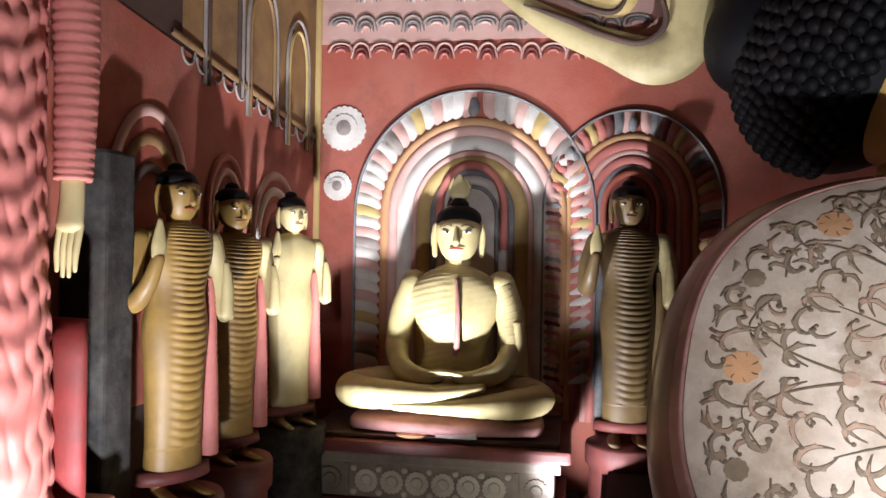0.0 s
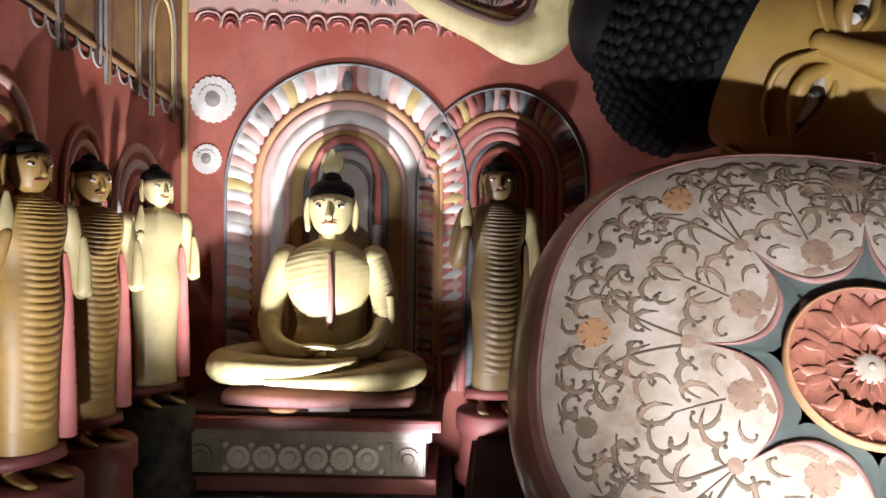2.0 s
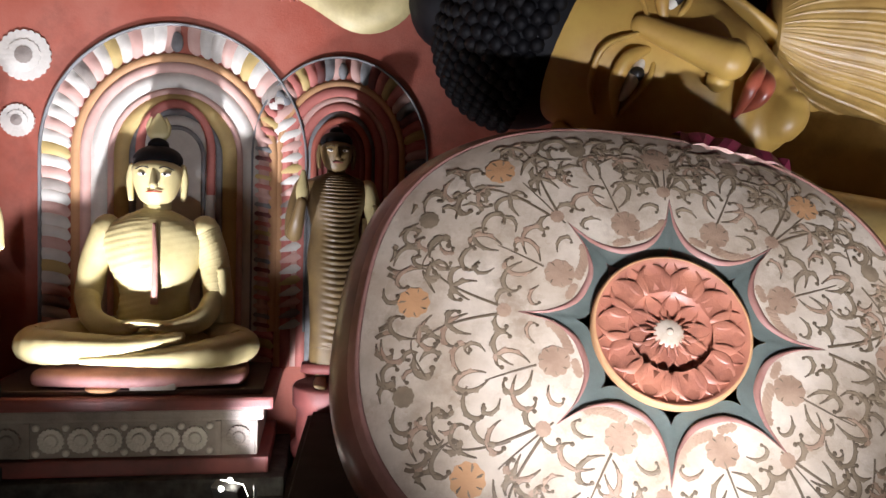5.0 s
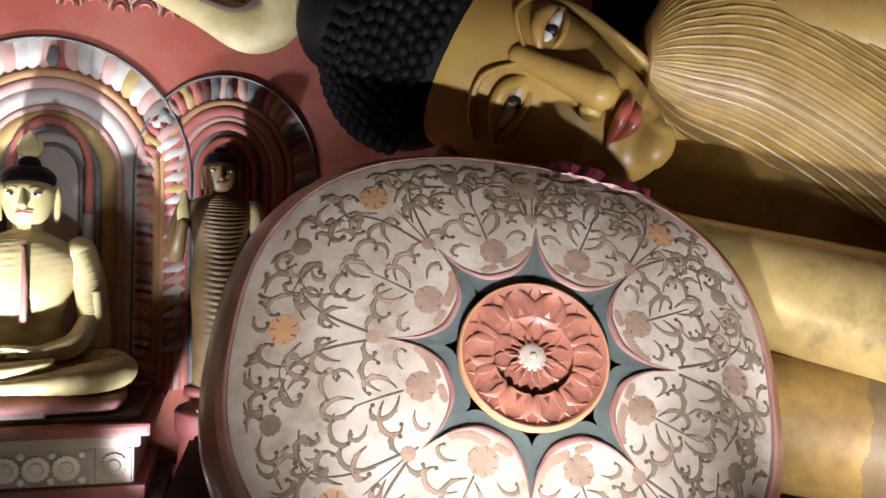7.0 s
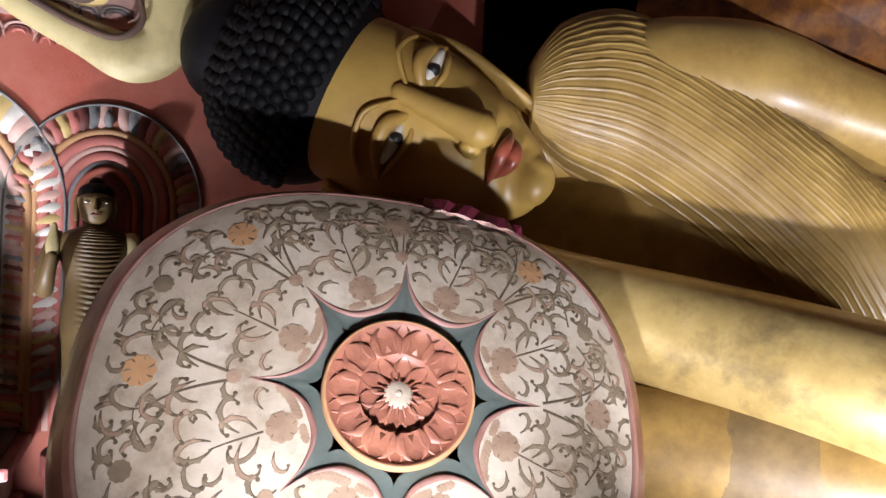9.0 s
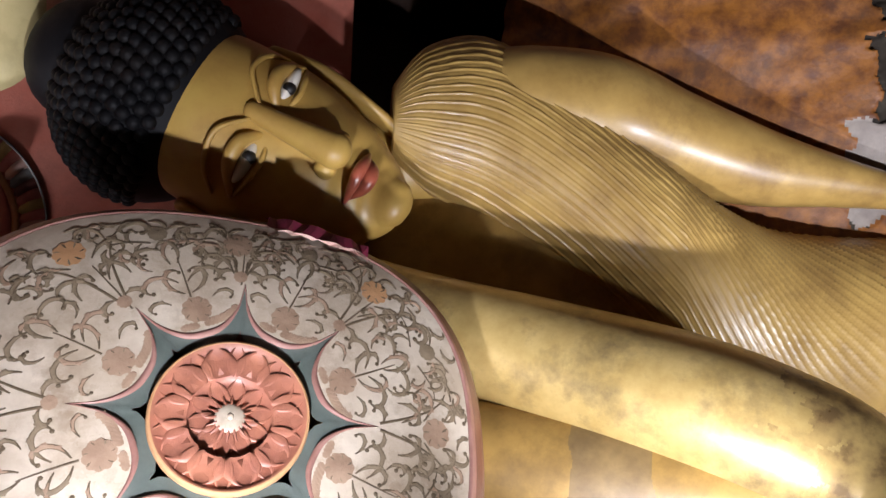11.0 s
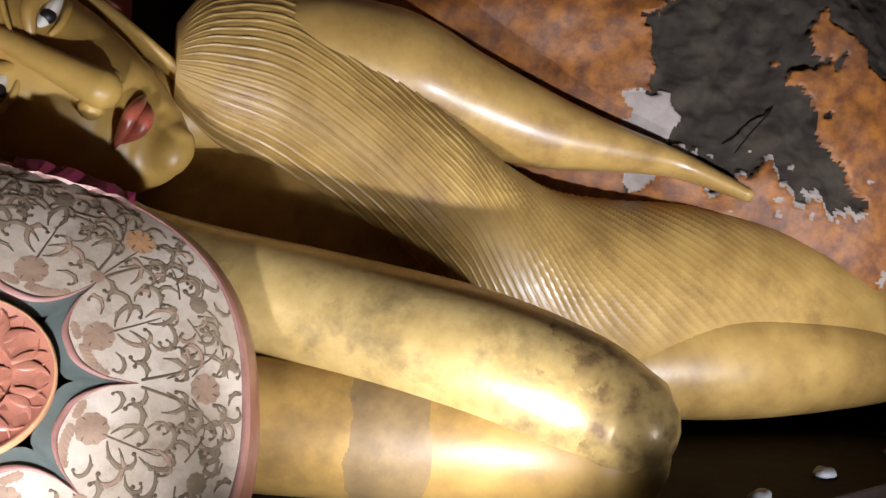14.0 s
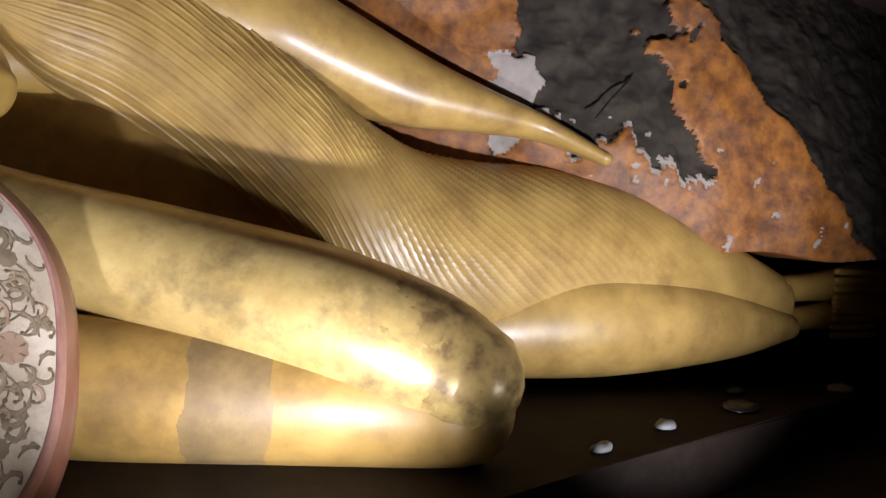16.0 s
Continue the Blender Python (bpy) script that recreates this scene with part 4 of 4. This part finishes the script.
def curl(bm, u, v, heading, length, turn, width, mat=LINE, fill=TAN, bud=True):
    """A comma-shaped leaf: it swells, narrows and rolls up, with a paler middle and small lobes on its back."""
    n, pts, x, y, h = 14, [], u, v, heading
    for k in range(n + 1):
        f = k / n
        if not inside(x, y):
            break
        pts.append((x, y, h))
        h += turn * (0.25 + 1.5 * f) / n
        x, y = x + math.cos(h) * length / n * (1.15 - 0.5 * f), y + math.sin(h) * length / n * (1.15 - 0.5 * f)
    if len(pts) < 6:
        return
    wide = [width * (0.3 + 1.0 * math.sin(math.pi * min(1, 0.05 + 0.9 * k / n)) ** 1.5) for k in range(len(pts))]
    ribbon(bm, [on_face(a, b, 0.001) for a, b, _ in pts], wide, 0.0006, mat, normal=PN, sub=1, drop=0.0004)
    ribbon(bm, [on_face(a, b, 0.0018) for a, b, _ in pts[2:-3]], [max(0.002, w - 0.007) for w in wide[2:-3]], 0.0005, fill, normal=PN, sub=1, drop=0.0002)
    side = -1 if turn > 0 else 1
    for k in (3, 6, 9):
        if k < len(pts):
            a, b, c = pts[k]
            leaf(bm, a, b, c + side * 0.75, width * rng.uniform(1.1, 1.6), 0.5, fill, side * -0.8)
    if bud and len(pts) > n:
        a, b, _ = pts[-1]
        bloom(bm, a, b, width * 0.55, mat)


def rosette_bloom(bm, u, v, size, mat):
    bloom(bm, u, v, size, mat)
    if inside(u, v):
        bloom(bm, u, v, size * 0.22, LINE)
        for k in range(7):
            b = 2 * math.pi * k / 7 + 0.3
            leaf(bm, u + 0.15 * size * math.cos(b), v + 0.15 * size * math.sin(b), b, size * 0.78, 0.36, TAN if k % 2 else LINE, 0.2)


def spray(bm, at, p, q, heading, size, flip):
    """A branching stem of curled leaves that starts at (p, q) in at's coordinates."""
    u, v = at(p, q)
    base = heading
    x, y, h = scroll(bm, u, v, base, size, flip * 1.1, 0.008, LINE, 1)
    for f, side in ((0.2, 1), (0.4, -1), (0.6, 1), (0.8, -1)):
        a = base + flip * 0.45 * f
        cu, cv = u + math.cos(a) * size * 0.8 * f, v + math.sin(a) * size * 0.8 * f
        curl(bm, cu, cv, a + side * 0.8, size * rng.uniform(0.42, 0.6), side * rng.uniform(3.0, 4.2), 0.016, LINE, rng.choice((TAN, TAN, ROSE)))
    curl(bm, x, y, h, size * 0.5, flip * 4.2, 0.022, LINE, TAN)


for i in range(8):
    cusp, mid = math.pi / 4 * i, math.pi / 4 * (i + 0.5)
    bm = bmesh.new()

    def petal_at(p, q, turn=mid):
        return spread(p * math.cos(turn) - q * math.sin(turn), p * math.sin(turn) + q * math.cos(turn))

    def cusp_at(p, q, turn=cusp):
        return spread(p * math.cos(turn) - q * math.sin(turn), p * math.sin(turn) + q * math.cos(turn))

    # inside of the petal: a medallion with a leafy stem above it
    rosette_bloom(bm, *petal_at(0.515, 0.0), 0.066, ROSE)
    scroll(bm, *petal_at(0.58, 0.0), mid, 0.28, 0.1, 0.009, LINE)
    for s in (-1, 1):
        for p, q, turn0, length, bend in ((0.56, 0.09, 0.9, 0.15, 3.6), (0.60, 0.015, 1.15, 0.24, -3.9), (0.66, 0.02, 0.75, 0.26, 4.0), (0.74, 0.10, 1.3, 0.15, -4.0), (0.76, 0.015, 0.5, 0.24, -3.8), (0.84, 0.02, 0.9, 0.24, 4.0)):
            curl(bm, *petal_at(p, s * q), mid + s * turn0 + rng.uniform(-0.1, 0.1), length, s * bend, 0.018 if length > 0.2 else 0.014, LINE, rng.choice((TAN, TAN, ROSE)))
        # rosy lobes along the petal's border
        for k in range(8):
            b = mid + s * (0.03 + 0.043 * k)
            r = star_radius(b) + 0.042
            leaf(bm, r * math.cos(b), r * math.sin(b), b + s * 0.9, 0.046, 0.5, ROSE, 0.3)
        # the stems that part from the cusp and close round the petals
        u, v = cusp_at(0.68, s * 0.015)
        x, y, h = scroll(bm, u, v, cusp + s * 0.25, 0.50, 1.15, 0.012, LINE, s)
        curl(bm, x, y, h, 0.20, s * 3.8, 0.024, LINE, TAN)
        edge = face_radius(cusp)
        curl(bm, *cusp_at(0.70, s * 0.02), cusp + s * 1.25, 0.13, s * 3.6, 0.018, LINE, TAN)
        for p, q, turn0, length, bend in ((0.74, 0.03, 0.35, 0.26, 3.4), (0.72, 0.12, 0.1, 0.22, -3.8), (0.86, 0.05, 0.8, 0.26, 4.0), (0.90, 0.16, 0.2, 0.24, -4.0), (0.98, 0.06, 1.2, 0.22, -3.8), (1.02, 0.17, 1.6, 0.22, 3.8)):
            curl(bm, *cusp_at(p * edge / 1.16, s * q), cusp + s * turn0, length, s * bend, 0.019, LINE, rng.choice((TAN, TAN, TAN, ROSE)))
    scroll(bm, *cusp_at(0.63, 0.0), cusp, 0.36, 0.05, 0.008, LINE)
    bloom(bm, *cusp_at(0.675, 0.0), 0.032, ROSE)
    rosette_bloom(bm, *cusp_at(0.80 * face_radius(cusp), 0.0), 0.07, AMBER if i in (3, 4, 5, 1) else ROSE)
    # outer band above each petal
    for s in (-1, 1):
        edge = face_radius(mid + s * 0.15)
        spray(bm, petal_at, 0.76 * edge, s * 0.05, mid + s * 1.25, 0.24, s)
        curl(bm, *petal_at(0.86 * edge, s * 0.03), mid + s * 0.9, 0.20, s * 4.0, 0.017, LINE, TAN)
        curl(bm, *petal_at(0.80 * edge, s * 0.26), mid + s * 0.7, 0.20, -s * 4.0, 0.017, LINE, ROSE)
    bloom(bm, *petal_at(0.83 * face_radius(mid), 0.0), 0.045, TAN)
    for k in range(7):
        b = cusp + math.pi / 4 * (k + 0.5) / 7
        q = 0.90 * face_radius(b)
        curl(bm, q * math.cos(b) + MID_U, q * math.sin(b), b + rng.choice((-1, 1)) * rng.uniform(1.4, 2.2), 0.15, rng.choice((-3.8, 3.8)), 0.018, LINE, TAN)
    part("vine", bm, [M_VINE, M_VINE_RED, M_VINE_TAN, M_ORANGE], pillow)

bm = bmesh.new()
rows = []
for k in range(13):
    f = k / 12
    u, v = 0.08 + 0.52 * f, 0.985 - 0.10 * f * f
    rows.append([bm.verts.new(on_face(u + rng.uniform(-0.01, 0.01), v + s + (rng.uniform(-0.012, 0.016) if s < 0.05 else 0), -0.05 + o + rng.uniform(-0.014, 0.014))) for s, o in ((0.0, 0.085), (0.014, 0.094), (0.10, 0.085), (0.18, -0.06))])
for a, b in zip(rows, rows[1:]):
    for e in range(3):
        f = bm.faces.new((a[e], a[e + 1], b[e + 1], b[e]))
        f.material_index = 1 if e == 0 else 0
link("pillow_cloth", bm, [M_CLOTH, M_PALEPINK], None, "torn magenta cloth with a pale edge over the pillow", "cloth")

# ---- bench under the reclining statue ----
bench = bmesh.new()
corners = [(0.3, 0.95), (3.2, 0.55), (5.6, 0.28), (12.0, -0.65), (12.6, 5.9), (0.6, 5.9)]
low = [bench.verts.new((x, y, 0)) for x, y in corners]
top = [bench.verts.new((x, y, 0.42)) for x, y in corners]
for k in range(6):
    bench.faces.new((low[k], low[(k + 1) % 6], top[(k + 1) % 6], top[k]))
bench.faces.new(top), bench.faces.new(low)
bmesh.ops.bevel(bench, geom=[e for e in bench.edges if all(v.co.z > 0.4 for v in e.verts)], offset=0.04, segments=3, affect="EDGES")
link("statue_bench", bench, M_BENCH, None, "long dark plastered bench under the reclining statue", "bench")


# ---- reclining statue ----
def reclining_statue():
    """Head, hair, trunk in a pleated robe, two arms, legs and feet, in one mesh."""
    bm = bmesh.new()
    SKIN, HAIR, WHITE, BLACK, LIP, ROBE, GILT, DIM = range(8)
    # trunk and legs
    front = np.array((-0.33, -0.94, 0))
    stations = [((3.34, 3.15), 2.72, 3.25, 0.25), ((3.55, 3.02), 2.50, 3.56, 0.45), ((3.95, 2.78), 2.28, 3.68, 0.64), ((4.4, 2.46), 1.92, 3.38, 0.76), ((4.8, 2.16), 1.46, 3.0, 0.80), ((5.1, 1.98), 1.08, 2.74, 0.82), ((5.45, 1.84), 0.82, 2.50, 0.82), ((5.9, 1.72), 0.58, 2.34, 0.80), ((6.5, 1.52), 0.52, 2.30, 0.77), ((7.1, 1.28), 0.56, 2.32, 0.72), ((7.7, 0.98), 0.62, 2.20, 0.64), ((8.5, 0.62), 0.72, 1.88, 0.48), ((9.3, 0.3), 0.88, 1.48, 0.26)]
    pts = [(x - front[0] * rd, y - front[1] * rd, (lo + hi) / 2) for (x, y), lo, hi, rd in stations]
    rad = [(rd, (hi - lo) / 2) for (x, y), lo, hi, rd in stations]

    def pleats(s, a):
        if s > 0.985 or s < 0.01 or math.cos(a) < -0.35:
            return 0.0
        bend = max(0.0, s - 0.38)
        slope = 34 * math.sin(a) + 210 * bend**1.25 + 8 * s
        fade = min(1.0, s * 12) * (1.0 if s < 0.62 else max(0.2, 1 - (s - 0.62) * 3))
        return fade * (0.020 * (1 - abs(math.sin(slope))) ** 4 + 0.004 * math.sin(slope) ** 2)

    tube(bm, pts, rad, seg=600, sub=30, disp=pleats, mat=ROBE, round_ends=False, power=0.92, axis=(0.945, -0.327, 0))
    # bare chest behind the robe's edge, its shade put into a darker ochre
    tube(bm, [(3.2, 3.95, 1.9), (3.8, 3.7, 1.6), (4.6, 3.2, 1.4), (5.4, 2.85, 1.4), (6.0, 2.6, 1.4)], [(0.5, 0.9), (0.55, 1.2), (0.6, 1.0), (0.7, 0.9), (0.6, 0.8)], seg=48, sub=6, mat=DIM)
    # lower leg under the upper one, its edge parting from the robe
    tube(bm, [(6.2, 2.05, 0.9), (6.9, 1.66, 0.98), (7.5, 1.3, 1.0), (8.2, 0.92, 1.0), (8.8, 0.62, 0.98), (9.25, 0.36, 0.98)], [(0.3, 0.34), (0.33, 0.44), (0.34, 0.45), (0.32, 0.38), (0.25, 0.27), (0.14, 0.13)], seg=40, sub=10, mat=ROBE)
    for z, k in ((1.32, 1.0), (1.02, 0.9)):
        tube(bm, [(9.2, 0.52, z), (9.8, 0.3, z + 0.03), (10.5, 0.08, z + 0.08), (10.9, -0.02, z + 0.1)], [0.13 * k, 0.14 * k, 0.19 * k, 0.2 * k], seg=24, sub=8, mat=SKIN)
        for t in range(5):
            tube(bm, [(9.95, 0.1, z + 0.2 - 0.085 * t), (10.35, -0.06, z + 0.2 - 0.085 * t), (10.6, -0.14, z + 0.2 - 0.085 * t)], [0.035, 0.035, 0.025], seg=10, sub=4, mat=SKIN)
    # upper arm along the body
    tube(bm, [(4.3, 3.05, 3.22), (4.8, 2.80, 3.13), (5.35, 2.62, 2.97), (5.95, 2.34, 2.80), (6.5, 2.04, 2.70), (7.0, 1.74, 2.60), (7.32, 1.32, 2.38)], [(0.40, 0.38), (0.44, 0.43), (0.39, 0.38), (0.30, 0.30), (0.22, 0.19), (0.16, 0.11), (0.1, 0.06)], seg=64, sub=40, mat=ROBE)
    # forearm from the pillow to the elbow, and the arm beneath it, darkened as if shaded
    tube(bm, [(2.9, 3.05, 1.78), (3.35, 2.66, 1.60), (3.95, 2.12, 1.40), (4.5, 1.52, 1.20), (4.85, 1.06, 1.02), (4.99, 0.84, 0.92)], [0.27, 0.31, 0.37, 0.41, 0.39, 0.34], seg=160, sub=60, mat=GILT, paint=lambda s, a: 9 if s + 0.10 * math.sin(a) + 0.13 * noise.fractal(Vector((s * 26, 5 * math.cos(a), 5 * math.sin(a))), 1.0, 2.1, 4) > 0.82 else GILT)
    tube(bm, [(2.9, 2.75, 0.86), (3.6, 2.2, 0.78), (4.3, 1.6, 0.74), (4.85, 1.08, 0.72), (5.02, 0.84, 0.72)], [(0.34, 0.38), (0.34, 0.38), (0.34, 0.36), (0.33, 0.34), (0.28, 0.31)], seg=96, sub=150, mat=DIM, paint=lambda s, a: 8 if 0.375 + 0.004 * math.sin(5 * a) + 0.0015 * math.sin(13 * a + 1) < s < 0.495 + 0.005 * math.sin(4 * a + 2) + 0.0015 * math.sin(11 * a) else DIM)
    # neck
    tube(bm, [(2.75, 3.6, 2.66), (3.3, 3.72, 2.7), (3.9, 3.6, 2.75)], [0.36, 0.36, 0.42], seg=32, sub=6, mat=SKIN, round_ends=False)
    # head
    up = Vector((-0.885, 0.12, 0.45)).normalized()
    side = Vector((0.42, 0.03, 0.91))
    side = (side - side.dot(up) * up).normalized()
    look_to = side.cross(up)
    if look_to.y > 0:
        look_to = -look_to
    origin = Vector((2.60, 3.36, 2.66))

    def hp(s, u, f):
        """Head coordinates: across the face, towards the crown, out of the face."""
        return origin + side * s + up * u + look_to * f

    tube(bm, [hp(0, -0.76, 0.36), hp(0, -0.69, 0.26), hp(0, -0.5, 0.12), hp(0, -0.15, 0.0), hp(0, 0.25, -0.04), hp(0, 0.65, -0.08), hp(0, 0.98, -0.12)], [(0.17, 0.13), (0.29, 0.25), (0.44, 0.43), (0.56, 0.54), (0.585, 0.54), (0.53, 0.50), (0.34, 0.32)], up=look_to, seg=56, sub=8, mat=SKIN)
    tube(bm, [hp(0, 0.28, 0.50), hp(0, 0.1, 0.545), hp(0, -0.12, 0.62), hp(0, -0.24, 0.665)], [(0.06, 0.05), (0.075, 0.07), (0.10, 0.09), (0.115, 0.10)], up=look_to, seg=20, sub=6, mat=SKIN)
    for sx in (-1, 1):
        blob(bm, hp(sx * 0.095, -0.25, 0.58), (0.07, 0.07, 0.07), SKIN)
        eye = Matrix((side, up, look_to)).transposed()
        blob(bm, hp(sx * 0.26, 0.165, 0.42), (0.16, 0.046, 0.09), WHITE, eye)
        blob(bm, hp(sx * 0.25, 0.16, 0.475), (0.045, 0.042, 0.045), BLACK, eye)
        tube(bm, [hp(sx * 0.07, 0.14, 0.47), hp(sx * 0.2, 0.245, 0.515), hp(sx * 0.34, 0.24, 0.46), hp(sx * 0.47, 0.14, 0.33)], [0.02, 0.044, 0.044, 0.02], up=look_to, seg=12, sub=6, mat=SKIN)
        tube(bm, [hp(sx * 0.08, 0.13, 0.46), hp(sx * 0.22, 0.09, 0.50), hp(sx * 0.36, 0.1, 0.45), hp(sx * 0.46, 0.12, 0.34)], [0.012, 0.018, 0.018, 0.012], up=look_to, seg=12, sub=6, mat=SKIN)
        tube(bm, [hp(sx * 0.06, 0.27, 0.52), hp(sx * 0.22, 0.40, 0.50), hp(sx * 0.40, 0.36, 0.38), hp(sx * 0.5, 0.24, 0.25)], [0.012, 0.018, 0.018, 0.01], up=look_to, seg=10, sub=6, mat=SKIN)
        tube(bm, [hp(sx * 0.60, 0.35, -0.05), hp(sx * 0.66, 0.0, -0.05), hp(sx * 0.62, -0.45, -0.02), hp(sx * 0.56, -0.75, 0.0)], [(0.05, 0.1), (0.06, 0.13), (0.05, 0.1), (0.05, 0.08)], up=look_to, seg=14, sub=6, mat=SKIN)
    for du, w, r in ((-0.455, 0.175, 0.042), (-0.515, 0.15, 0.046)):
        tube(bm, [hp(-w, -0.47, 0.43), hp(-w * 0.5, du, 0.515), hp(0, du + (0.012 if du > -0.5 else -0.008), 0.55), hp(w * 0.5, du, 0.515), hp(w, -0.47, 0.43)], [0.015, r * 0.85, r, r * 0.85, 0.015], up=look_to, seg=14, sub=6, mat=LIP)
    # hair: a cap and rows of snail curls
    cap = hp(0, 0.82, -0.32)
    blob(bm, cap, (0.72, 0.62, 0.78), HAIR, Matrix((side, up, look_to)).transposed(), 40, 28)
    blob(bm, hp(0, 1.34, -0.42), (0.42, 0.35, 0.45), HAIR, Matrix((side, up, look_to)).transposed(), 28, 18)
    for i in range(0, 16):
        lat = -0.25 + i * 0.116
        count = max(6, int(50 * math.cos(min(1.5, max(0, lat)))))
        for k in range(count):
            a = 2 * math.pi * (k + 0.5 * (i % 2)) / count
            s, u, f = 0.71 * math.cos(lat) * math.cos(a), 0.61 * math.sin(lat), 0.77 * math.cos(lat) * math.sin(a)
            if u < -0.14 and f > 0.5:
                continue
            c = cap + side * s + up * u + look_to * f
            blob(bm, c, (0.05, 0.05, 0.05), HAIR, None, 8, 6)
    return link("reclining_statue", bm, [M_FACE, M_HAIR, M_EYE, M_BLACK, M_LIP, M_GOLD, M_GILT, M_SHADED_OCHRE, M_PATCH, M_WORN], None, "huge golden reclining statue in a pleated robe on a bench", "statue")


reclining_statue()

# ---- painted rock above the statue ----
bm = bmesh.new()
rows, nx, nz = [], 320, 170
noise_at = lambda a, b: noise.fractal(Vector((a, b, 2.0)), 1.0, 2.1, 3)


def bare_rock(s, g):
    """0: painted, 1: bare rock, 2: white undercoat."""
    w = 0.035 * noise_at(s * 30, g * 9) + 0.03 * noise_at(s * 9 + 4, g * 3)
    lo, hi, foot = 0.345 + w, 0.535 + w * 1.6 + 0.04 * math.sin(g * 9), 0.19 + 0.12 * noise_at(s * 26, 5.0)
    if s > 0.80 - 0.36 * g + w * 0.5:
        return 1
    if s > 0.40 and g < 0.3 and noise_at(s * 70, g * 22) > 0.62:
        return 2
    if not lo < s < hi or g < foot - 0.06 * (s < 0.40):
        return 0
    return 2 if (s < lo + 0.06 and g < 0.42 or g < foot + 0.018) and noise_at(s * 18 + 7, g * 8) > -0.3 else 1


for i in range(nx + 1):
    f = i / nx
    x, y = 4.6 + 6.2 * f, 4.1 - 5.5 * f
    edge = 3.0 - 1.35 * min(1, f / 0.62) + 0.03 * math.sin(f * 40)
    rows.append([])
    for k in range(nz + 1):
        g = k / nz
        kind = bare_rock(f, g)
        dig = (0.0, 0.05 + 0.05 * noise_at(f * 40, g * 14), 0.015)[kind] + 5.0 * max(0.0, f - 0.80 + 0.36 * g)
        rows[-1].append(bm.verts.new((x + 0.1 * noise_at(f * 6, g * 2.5) + 0.7 * dig, y + 0.1 * noise_at(f * 6 + 9, g * 2.5) - 0.45 * g + 0.7 * dig, edge + (4.6 - edge) * g)))
for i in range(nx):
    for k in range(nz):
        f = bm.faces.new((rows[i][k], rows[i + 1][k], rows[i + 1][k + 1], rows[i][k + 1]))
        f.smooth, f.material_index = True, bare_rock((i + 0.5) / nx, (k + 0.5) / nz)
back = [[bm.verts.new(v.co + Vector((0.5, 0.6, 0))) for v in r] for r in rows]
for i in range(nx):
    bm.faces.new((rows[i][0], back[i][0], back[i + 1][0], rows[i + 1][0]))
    for k in range(nz):
        bm.faces.new((back[i][k], back[i][k + 1], back[i + 1][k + 1], back[i + 1][k]))
link("painted_rock", bm, [M_MURAL, M_ROCK, M_STONE], None, "overhanging rock with flaking orange mural and bare patches", "rock wall", "structure")


# ---- lamps and small things ----
bm = bmesh.new()
tube(bm, [(7.30, 1.42, 2.72), (7.44, 1.36, 2.90), (7.62, 1.28, 3.12), (7.70, 1.30, 3.30)], [0.008, 0.008, 0.008, 0.008], up=(1, 0, 0), seg=8, sub=5)
link("cable", bm, M_BLACK, None, "thin dark cable hanging before the bare rock", "cable")

def flood_lamp(place, aim, label, bulbs=False):
    thing = empty("flood_lamp", place, label, "lamp", group="flood lamps on the ground")
    m = look(place, aim)
    bm = bmesh.new()
    box(bm, (-0.09, -0.06, 0.0), (0.09, 0.06, 0.06), 0, 0.01)
    bmesh.ops.transform(bm, matrix=m @ pose(0, 0, 0.02), verts=bm.verts)
    part("housing", bm, M_STEEL, thing)
    bm = bmesh.new()
    box(bm, (-0.075, -0.045, 0.0), (0.075, 0.045, 0.012), 0, 0.003)
    bmesh.ops.transform(bm, matrix=m @ pose(0, 0, 0.008), verts=bm.verts)
    glass = part("glass", bm, M_GLOW, thing, "glowing lamp glass")
    bm = bmesh.new()
    x, y, z = place
    tube(bm, [(x - 0.1, y, z), (x - 0.1, y, 0.01), (x, y, 0.008), (x + 0.1, y, 0.01), (x + 0.1, y, z)], [0.008] * 5, up=(0, 1, 0), seg=8, sub=3)
    part("bracket", bm, M_STEEL, thing)
    if bulbs:
        for dx, dy, dz in ((-0.02, -0.07, 0.06), (-0.06, -0.11, 0.03)):
            bm = bmesh.new()
            blob(bm, (x + dx, y + dy, z + dz), (0.014, 0.014, 0.014), 0)
            part("bulb", bm, M_GLOW, thing, "bare glowing bulb")
    return thing


for name, spot, aim, _, _, label in FLOODS:
    flood_lamp(tuple(np.array(spot) - 0.06 * (np.array(aim) - np.array(spot)) / np.linalg.norm(np.array(aim) - np.array(spot))), aim, label, name == "flood_light_corner")

for i, (x, y, w, mt, label) in enumerate(((8.49, 0.52, 0.16, M_BLACK, "dark scrap lying on the bench"), (7.87, 0.26, 0.22, M_BLACK, "dark lump of cloth lying on the bench"), (6.76, 0.41, 0.12, M_GREY, "pale plaster scrap lying on the bench"), (9.51, -0.1, 0.18, M_STONE, "crumpled pale scrap lying on the bench"), (5.89, 0.44, 0.1, M_GREY, "grey-white crumpled paper on the bench edge"))):
    bm = bmesh.new()
    blob(bm, (x, y, 0.44), (w, w * 0.6, 0.035), 0, None, 14, 10)
    for v in bm.verts:
        v.co += 0.02 * noise.noise_vector(v.co * 14)
    link("scrap", bm, mt, None, label, "scrap")
